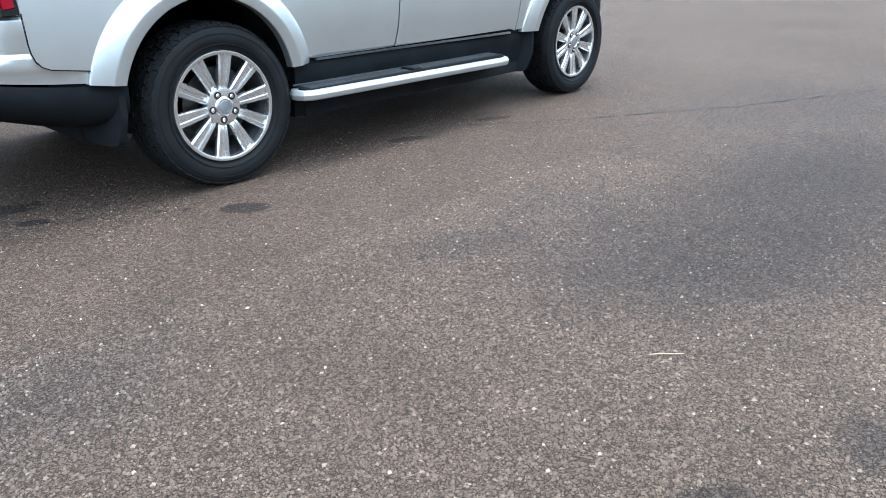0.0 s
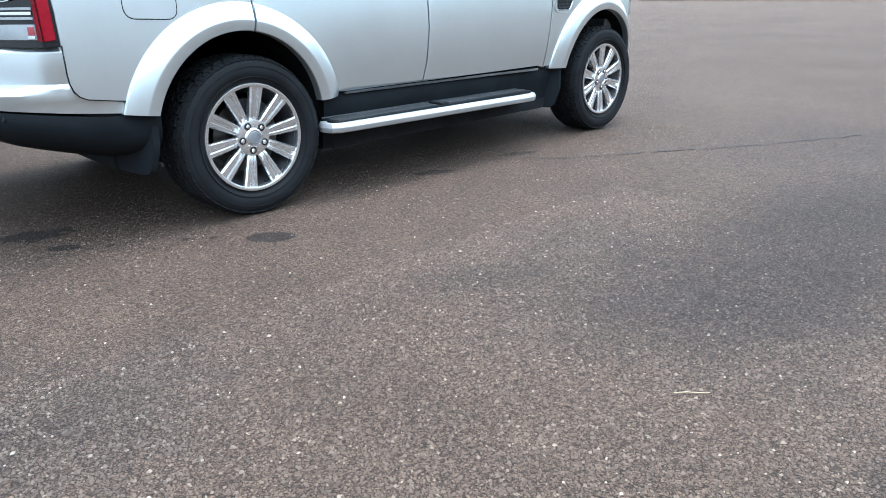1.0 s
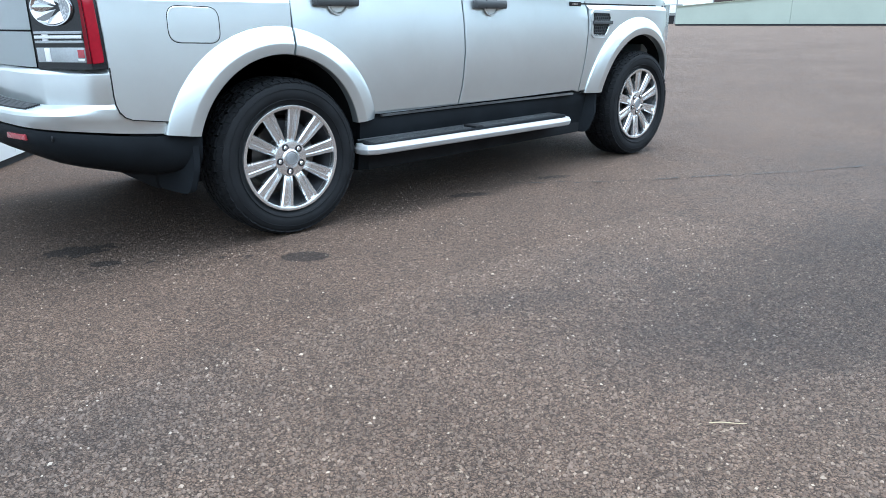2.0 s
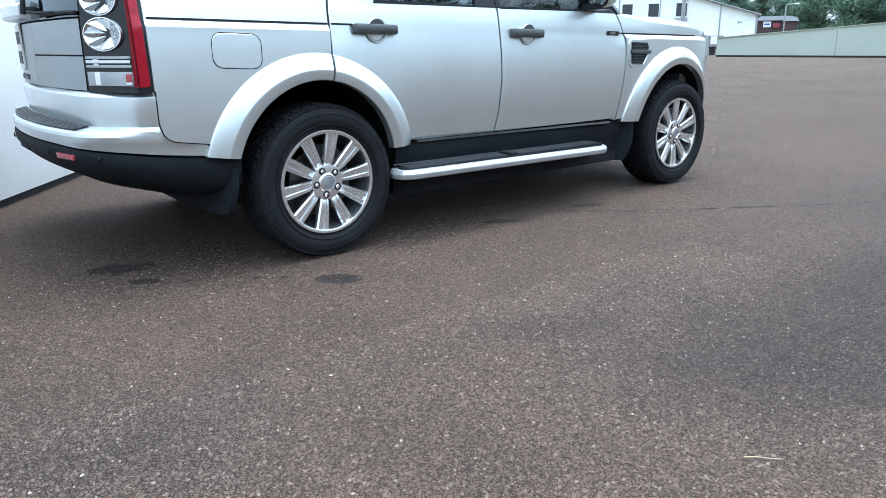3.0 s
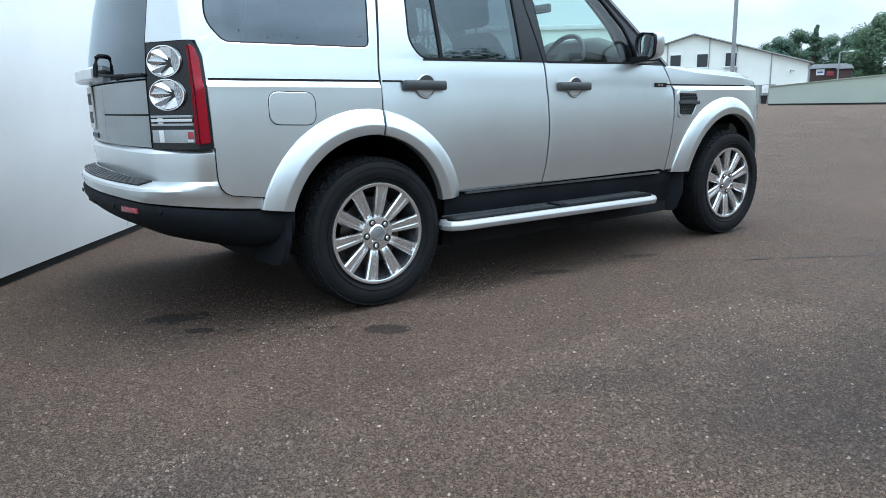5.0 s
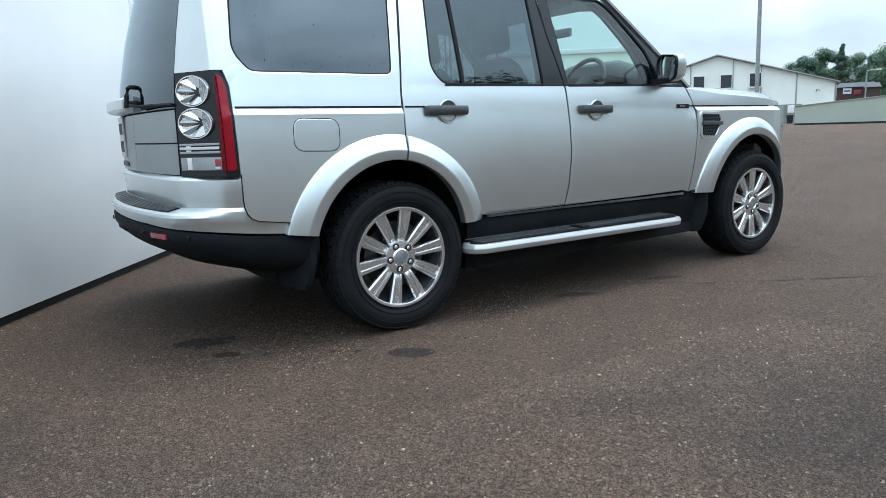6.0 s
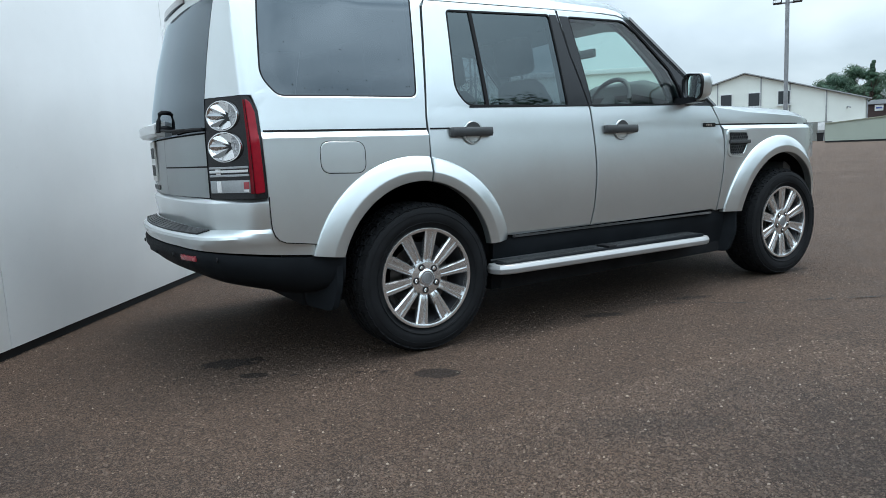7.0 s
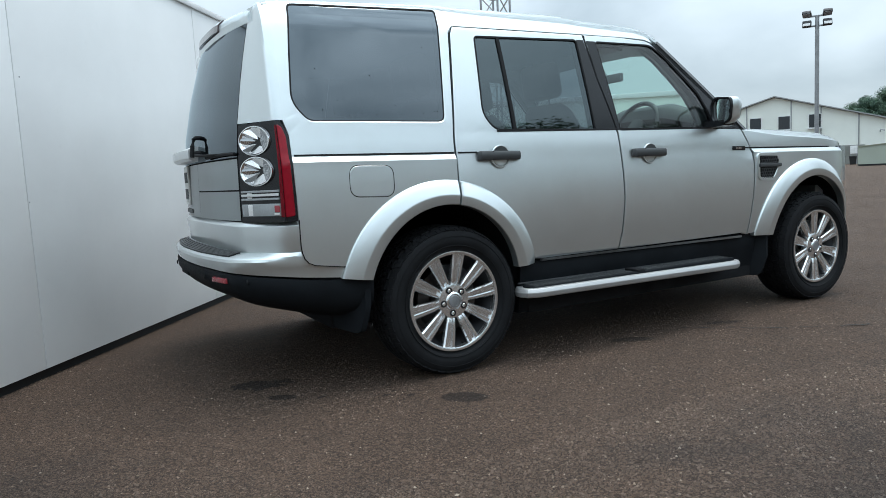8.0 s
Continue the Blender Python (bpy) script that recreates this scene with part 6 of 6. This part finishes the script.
# ---- underside ----
def underside():
    bm = bmesh.new()
    box(bm, (1.40, 0, 0.36), (3.8, 1.10, 0.24), bevel=0.02)
    box(bm, (1.4, 0, 0.335), (1.80, 1.74, 0.22), bevel=0.02)
    box(bm, (-0.70, 0, 0.56), (0.44, 1.50, 0.10), bevel=0.04)
    box(bm, (3.30, 0, 0.42), (0.3, 1.5, 0.14), bevel=0.03)
    part("floor_pan", bm, "liner", car, "dark underside")
    for y in (-0.50, 0.50):
        bm = bmesh.new()
        loft(bm, [[(x, y - 0.045, z), (x, y + 0.045, z), (x, y + 0.045, z + 0.15), (x, y - 0.045, z + 0.15)] for x, z in ((-0.80, 0.48), (-0.60, 0.46), (-0.35, 0.30), (0.4, 0.24), (2.3, 0.24), (2.7, 0.34), (3.2, 0.36))])
        bmesh.ops.recalc_face_normals(bm, faces=bm.faces[:])
        part("chassis_rail", bm, "liner", car)
    # the spare wheel slung below the boot floor
    bm = bmesh.new()
    turned(bm, [(0.0, 0.17), (0.20, 0.17), (0.27, 0.18), (0.33, 0.15), (0.345, 0.09), (0.33, 0.03), (0.27, 0.0), (0.22, 0.0), (0.20, 0.05), (0.0, 0.05)], Matrix.Translation((-0.47, 0.0, 0.36)) @ pose(0, 0, 0, 0, 3, 0), 40)
    part("spare_wheel", bm, "tyre", car, "black spare wheel below the boot floor", 40)
    for x, y0 in ((0.0, 0.045), (2.885, 0.04)):
        bm = bmesh.new()
        cyl(bm, (x, -0.7, 0.36), (x, 0.7, 0.36), y0, 12)
        turned(bm, [(0.0, -0.13), (0.09, -0.11), (0.13, 0.0), (0.09, 0.11), (0.0, 0.13)], Matrix.Translation((x, 0.05, 0.34)), 20)
        part("drive_shaft", bm, "liner", car)
        for y in (-0.60, 0.60):
            bm = bmesh.new()
            loft(bm, [[(x - 0.16 + dx, y + (0.18 if y < 0 else -0.18), 0.27), (x + 0.16 + dx, y + (0.18 if y < 0 else -0.18), 0.27), (x + 0.05, y, 0.235), (x - 0.05, y, 0.235)] for dx in (0.0,)] + [[(x - 0.16, y + (0.18 if y < 0 else -0.18), 0.31), (x + 0.16, y + (0.18 if y < 0 else -0.18), 0.31), (x + 0.05, y, 0.275), (x - 0.05, y, 0.275)]])
            bmesh.ops.recalc_face_normals(bm, faces=bm.faces[:])
            part("lower_arm", bm, "liner", car)
    bm = bmesh.new()
    tube(bm, [(-0.20, -0.58, 0.40), (-0.45, -0.58, 0.44), (-0.60, -0.58, 0.47), (-0.70, -0.57, 0.50)], 0.07, 14, 0.05)
    part("exhaust_silencer", bm, "liner", car)


underside()


# ---- wheels ----
def wheel():
    """A wheel about its own axle: local z points outwards, the outer face near z = 0."""
    w = new("wheel")
    w.empty_display_size = 0.1
    m = Matrix()
    R, r = WHEEL_R, RIM_R
    bm = bmesh.new()
    turned(bm, [(r - 0.006, -0.225), (r + 0.004, -0.235), (R - 0.075, -0.245), (R - 0.03, -0.242), (R - 0.018, -0.230), (R - 0.013, -0.20), (R - 0.012, -0.13), (R - 0.013, -0.055), (R - 0.015, -0.018), (R - 0.024, 0.000),
                (R - 0.040, 0.010), (R - 0.070, 0.015), (R - 0.092, 0.012), (r + 0.018, 0.001), (r + 0.010, -0.006), (r + 0.003, -0.010), (r - 0.004, -0.016)], m, 96)
    ty = part("tyre", bm, "tyre", w, "grey-black all-terrain tyre", 50)
    bm = bmesh.new()
    for zc, wd, shift, n, ln in ((-0.014, 0.034, 0.0, 84, 0.80), (-0.058, 0.036, 0.5, 84, 0.84), (-0.100, 0.036, 0.2, 84, 0.84), (-0.146, 0.036, 0.7, 84, 0.84), (-0.190, 0.036, 0.3, 84, 0.84), (-0.230, 0.030, 0.8, 84, 0.80)):
        for k in range(n):
            a = 360.0 * (k + shift) / n
            rr = R - 0.0095 if abs(zc + 0.127) < 0.1 else R - 0.0200
            tilt = -22 if zc > -0.04 else (22 if zc < -0.21 else 0)
            box(bm, (0, 0, 0), (0.012, 2 * math.pi * R / n * ln, wd))
            mm = pose(0, 0, 0, 0, 0, a) @ Matrix.Translation((rr, 0, zc)) @ pose(0, 0, 0, 10 * (1 if k % 2 else -1), tilt, 0)
            bm.verts.ensure_lookup_table()
            for v in bm.verts[-8:]:
                v.co = mm @ v.co
    part("tread", bm, "tyre", w, "blocky tread")
    bm = bmesh.new()
    for rad in (R - 0.052, R - 0.098):
        turned(bm, [(rad - 0.002, 0.010), (rad - 0.001, 0.0145), (rad + 0.001, 0.0145), (rad + 0.002, 0.010)], m, 96)
    part("sidewall_ring", bm, "tyre", w)
    # rim
    # barrel takes the darkened alloy, so its shade is in the colour
    bm = bmesh.new()
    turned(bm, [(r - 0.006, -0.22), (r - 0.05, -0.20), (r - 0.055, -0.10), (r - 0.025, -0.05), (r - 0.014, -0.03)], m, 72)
    part("rim_barrel", bm, "shadow_alloy", w, "inner rim barrel coloured dark for shade", 60)
    bm = bmesh.new()
    turned(bm, [(r - 0.016, -0.04), (r - 0.019, -0.012), (r - 0.017, 0.0), (r - 0.009, 0.0035), (r - 0.001, 0.002), (r + 0.003, -0.006), (r + 0.001, -0.02)], m, 96)
    rim = part("rim_lip", bm, "alloy", w, "bright rim lip", 45)
    # ten spokes
    for k in range(10):
        a = 36.0 * k
        bm = bmesh.new()
        rings = []
        for rad, hw, top, dp in ((0.078, 0.0205, -0.024, 0.045), (0.092, 0.0232, -0.015, 0.040), (0.12, 0.0262, -0.011, 0.034), (0.17, 0.0300, -0.008, 0.030), (0.215, 0.0330, -0.006, 0.026), (r - 0.013, 0.0355, -0.005, 0.024)):
            g = hw * 0.26
            rings.append([(rad, -hw, top - dp), (rad, -hw, top - 0.008), (rad, -hw + 0.006, top), (rad, -g - 0.003, top), (rad, -g, top - 0.010), (rad, g, top - 0.010), (rad, g + 0.003, top), (rad, hw - 0.006, top), (rad, hw, top - 0.008), (rad, hw, top - dp)])
        loft(bm, [[pose(0, 0, 0, 0, 0, a) @ Vector(p) for p in ring] for ring in rings])
        bmesh.ops.recalc_face_normals(bm, faces=bm.faces[:])
        part("spoke", bm, "alloy", w, "", 25)
    bm = bmesh.new()
    turned(bm, [(0.090, -0.05), (0.087, -0.022), (0.083, -0.0135), (0.076, -0.0118), (0.046, -0.0108), (0.042, -0.005), (0.037, -0.003), (0.034, -0.008), (0.0, -0.008)], m, 60)
    hub = part("hub", bm, "alloy", w, "alloy hub", 40)
    bm = bmesh.new()
    turned(bm, [(0.030, -0.010), (0.029, -0.003), (0.025, -0.0015), (0.024, -0.004), (0.012, -0.003), (0.0, -0.003)], m, 40)
    part("centre_cap", bm, "galv", w, "plain silver-grey centre cap", 40)
    for k in range(5):
        a = radians(72.0 * k)
        mm = Matrix.Translation((0.060 * math.cos(a), 0.060 * math.sin(a), 0))
        bm = bmesh.new()
        turned(bm, [(0.0170, -0.022), (0.0170, -0.0090), (0.0155, -0.0086), (0.0145, -0.0100), (0.0, -0.0100)], mm, 20)
        part("nut_pocket", bm, "seal", w)
        bm = bmesh.new()
        turned(bm, [(0.0102, -0.018), (0.0102, -0.007), (0.008, -0.0045), (0.0, -0.0035)], mm, 6)
        part("wheel_nut", bm, "alloy", w, "", 30)
    # brake
    bm = bmesh.new()
    turned(bm, [(0.165, -0.105), (0.165, -0.085), (0.10, -0.085), (0.095, -0.075), (0.0, -0.075)], m, 60)
    part("brake_disc", bm, "steel", w, "steel brake disc", 40)
    # caliper in the same shade-darkened alloy
    bm = bmesh.new()
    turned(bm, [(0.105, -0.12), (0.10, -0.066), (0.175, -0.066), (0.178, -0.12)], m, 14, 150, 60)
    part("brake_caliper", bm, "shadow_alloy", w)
    bm = bmesh.new()
    a = radians(20)
    cyl(bm, ((r - 0.03) * math.cos(a), (r - 0.03) * math.sin(a), -0.02), ((r - 0.035) * math.cos(a), (r - 0.035) * math.sin(a), 0.0), 0.004, 8)
    part("valve", bm, "seal", w)
    return w


proto = wheel()
spots = [(0.010, -1, -100), (2.885, -1, -88), (0.0, 1, 10), (2.885, 1, 25)]
wheels = []
for i, (x, s, spin) in enumerate(spots):
    m = Matrix.Translation((x, s * TRACK, WHEEL_R - 0.006)) @ pose(0, 0, 0, 90 if s < 0 else -90) @ pose(0, 0, 0, 0, 0, spin)
    w = proto if i == 3 else copy_thing(proto, m)
    w.matrix_basis = m
    w.parent = car
    w["label"] = "silver ten-spoke alloy wheel with a black tyre"


# ---- mirrors ----
def door_mirror(side):
    base = half(1.98, 1.25)
    outl = fillet([(-0.080, -0.070), (0.040, -0.084), (0.078, -0.058), (0.090, 0.030), (0.080, 0.074), (-0.050, 0.088), (-0.086, 0.050)], [0.04, 0.05, 0.04, 0.05, 0.03, 0.055, 0.04])

    def ring(x, k, lift=0.0, turn=0.0):
        return [(x - (0.12 + turn) * py * k, side * (base + 0.106 + py * k), 1.286 + lift + pz * k) for py, pz in outl]

    bm = bmesh.new()
    loft(bm, [ring(1.8760, 0.985), ring(1.8800, 1.0), ring(1.9090, 1.01, 0.001), ring(1.9390, 0.97, 0.002), ring(1.9640, 0.84, 0.003), ring(1.9780, 0.62, 0.003), ring(1.9840, 0.3, 0.003)])
    bmesh.ops.recalc_face_normals(bm, faces=bm.faces[:])
    mir = part("door_mirror", bm, "paint", car, "silver door mirror with a black surround", 40)
    bm = bmesh.new()
    loft(bm, [ring(1.8770, 0.96), ring(1.8640, 0.985), ring(1.8590, 0.95), ring(1.8590, 0.86), ring(1.8730, 0.81)], caps=False)
    bmesh.ops.recalc_face_normals(bm, faces=bm.faces[:])
    part("mirror_surround", bm, "gloss", mir, "", 50)
    bm = bmesh.new()
    loft(bm, [ring(1.8740, 0.825, turn=0.10), ring(1.8700, 0.825, turn=0.12), ring(1.8692, 0.6, turn=0.12), ring(1.8688, 0.3, turn=0.12)])
    bmesh.ops.recalc_face_normals(bm, faces=bm.faces[:])
    part("mirror_glass", bm, "mirror", mir, "", 40)
    bm = bmesh.new()
    rings = [[(1.90 + dx * k, side * (base - 0.02 + t), 1.205 + dz * k + 0.04 * t) for dx, dz in ((-0.05, -0.02), (0.08, -0.02), (0.08, 0.02), (-0.05, 0.025))] for t, k in ((0.0, 1.0), (0.05, 0.9), (0.10, 0.8), (0.15, 0.7))]
    loft(bm, rings)
    bmesh.ops.recalc_face_normals(bm, faces=bm.faces[:])
    part("mirror_arm", bm, "gloss", mir)


for s in (-1, 1):
    door_mirror(s)


# ---- cabin ----
def seat(x, y, rows=1.0):
    bm = bmesh.new()
    rings = []
    for t, dep, wid in ((0.0, 0.08, 0.25), (0.15, 0.10, 0.26), (0.35, 0.10, 0.265), (0.52, 0.09, 0.25), (0.62, 0.075, 0.21), (0.66, 0.05, 0.16)):
        cx, cz = x - 0.24 * t / 0.66, 0.72 + t
        rings.append([(cx + dep * math.cos(a), y + wid * math.sin(a) * (1 - 0.12 * math.cos(a)), cz) for a in [2 * math.pi * i / 16 for i in range(16)]])
    loft(bm, rings)
    box(bm, (x + 0.24, y, 0.70), (0.52, 0.50, 0.16), bevel=0.05)
    s = part("seat", bm, "seat", car, "dark grey leather seat", 60)
    bm = bmesh.new()
    box(bm, (x - 0.275, y, 1.52), (0.12, 0.29, 0.22), pose(0, 0, 0, 0, -8, 0), 0.055, 4)
    part("headrest", bm, "seat", s, "", 60)
    bm = bmesh.new()
    for dy in (-0.06, 0.06):
        cyl(bm, (x - 0.25, y + dy, 1.34), (x - 0.27, y + dy, 1.44), 0.007, 8)
    part("headrest_post", bm, "chrome", s)
    bm = bmesh.new()
    box(bm, (x + 0.2, y, 0.55), (0.44, 0.42, 0.16))
    part("seat_base", bm, "liner", s)


for x, y in ((1.28, -0.38), (1.28, 0.38), (0.34, -0.48), (0.34, 0.0), (0.34, 0.48)):
    seat(x, y)


def dashboard():
    bm = bmesh.new()
    rings = []
    for y in (-0.80, -0.6, -0.38, -0.15, 0.1, 0.5, 0.80):
        hood = 0.10 if abs(y + 0.38) < 0.25 else 0.045
        rings.append([(1.92, y, 0.80), (1.90, y, 1.05), (1.90 - hood, y, 1.18 + hood), (1.93 - hood, y, 1.215 + hood * 1.3), (1.99 - hood, y, 1.232 + hood * 1.4), (2.06, y, 1.225 + hood * 1.15), (2.13, y, 1.21 + hood * 0.6), (2.25, y, 1.165), (2.25, y, 0.80)])
    loft(bm, rings)
    bmesh.ops.recalc_face_normals(bm, faces=bm.faces[:])
    d = part("dashboard", bm, "dash", car, "charcoal dashboard", 40)
    bm = bmesh.new()
    c, m = (1.78, -0.38, 1.225), pose(0, 0, 0, 0, -66, 0)
    pts = [Vector(c) + m @ Vector((0.185 * math.cos(a), 0.185 * math.sin(a), 0)) for a in [2 * math.pi * i / 36 for i in range(37)]]
    tube(bm, pts, 0.016, 10)
    st = part("steering_wheel", bm, "seat", car, "dark leather steering wheel", 60)
    bm = bmesh.new()
    for a in (0, 90, 180):
        box(bm, Vector(c) + m @ pose(0, 0, 0, 0, 0, a + 90) @ Vector((0.11, 0, -0.01)), (0.15, 0.035, 0.015), m @ pose(0, 0, 0, 0, 0, a + 90), 0.005)
    turned(bm, [(0.075, -0.02), (0.07, 0.01), (0.0, 0.02)], Matrix.Translation(c) @ m, 24)
    cyl(bm, Vector(c), Vector(c) + m @ Vector((0, 0, -0.25)), 0.035, 12)
    part("steering_spokes", bm, "seat", st)
    bm = bmesh.new()
    box(bm, (1.80, -0.16, 1.590), (0.03, 0.17, 0.06), bevel=0.014)
    cyl(bm, (1.80, -0.10, 1.60), (1.82, -0.03, 1.66), 0.01, 8)
    part("rear_view_mirror", bm, "trim_cloth", car, "grey interior mirror")
    for side in (-1, 1):
        bm = bmesh.new()
        box(bm, (1.44, side * 0.36, 1.715), (0.16, 0.38, 0.016), pose(0, 0, 0, 0, 6, 0), 0.008)
        part("sun_visor", bm, "headliner", car)


dashboard()


# ---- small things on the ground ----
def straw():
    bm = bmesh.new()
    a, b = Vector((-0.105, -3.155, 0.006)), Vector((-0.040, -3.222, 0.006))
    tube(bm, [a, a.lerp(b, 0.35) + Vector((0.001, 0.002, 0.001)), a.lerp(b, 0.7), b], 0.0016, 6, 0.0009)
    return tagged(finish("straw_stalk", bm, "straw"), "pale dry straw stalk lying on the tarmac", "straw")


straw()


def chips(name, count, x0, x1, y0, y1, s0, s1, seed, label):
    """Angular stone chips pressed into the tarmac."""
    rng = np.random.default_rng(seed)
    base = np.array([(1, 0, 0), (0, 1, 0), (-1, 0, 0), (0, -1, 0), (0.15, 0.1, 0.75), (-0.3, 0.35, 0.55), (0.3, -0.4, 0.5)], float)
    tri = np.array([(0, 1, 4), (1, 5, 4), (1, 2, 5), (2, 4, 5), (2, 3, 4), (3, 6, 4), (3, 0, 6), (0, 4, 6)])
    xy = np.stack([rng.uniform(x0, x1, count), rng.uniform(y0, y1, count)], 1)
    size = s0 + (s1 - s0) * rng.random(count) ** 2.0
    turn = rng.uniform(0, 6.283, count)
    squash = rng.uniform(0.55, 1.0, count)
    v = np.repeat(base[None], count, 0) * (1 + rng.uniform(-0.3, 0.3, (count, 7, 3)))
    v[:, :, 1] *= squash[:, None]
    v *= size[:, None, None]
    c, s = np.cos(turn)[:, None], np.sin(turn)[:, None]
    x, y = v[:, :, 0] * c - v[:, :, 1] * s, v[:, :, 0] * s + v[:, :, 1] * c
    pts = np.stack([x + xy[:, :1], y + xy[:, 1:], v[:, :, 2] * 1.1], 2).reshape(-1, 3)
    faces = (tri[None] + (np.arange(count) * 7)[:, None, None]).reshape(-1, 3)
    me = bpy.data.meshes.new(name)
    me.from_pydata(pts.tolist(), [], faces.tolist())
    me.materials.append(M["chip"])
    return tagged(new(name, me), label, "stone chips", kind="stuff")


chips("stone_chips", 52000, -2.4, 1.6, -3.75, -1.9, 0.0024, 0.0072, 5, "small pale and brown stone chips set in the tarmac")
chips("stone_chips", 24000, -2.6, 3.4, -1.9, 0.6, 0.0023, 0.0066, 6, "small pale and brown stone chips set in the tarmac")
chips("loose_gravel", 700, -2.4, 4.0, -3.75, 0.6, 0.004, 0.008, 7, "scattered loose pale gravel on the tarmac")
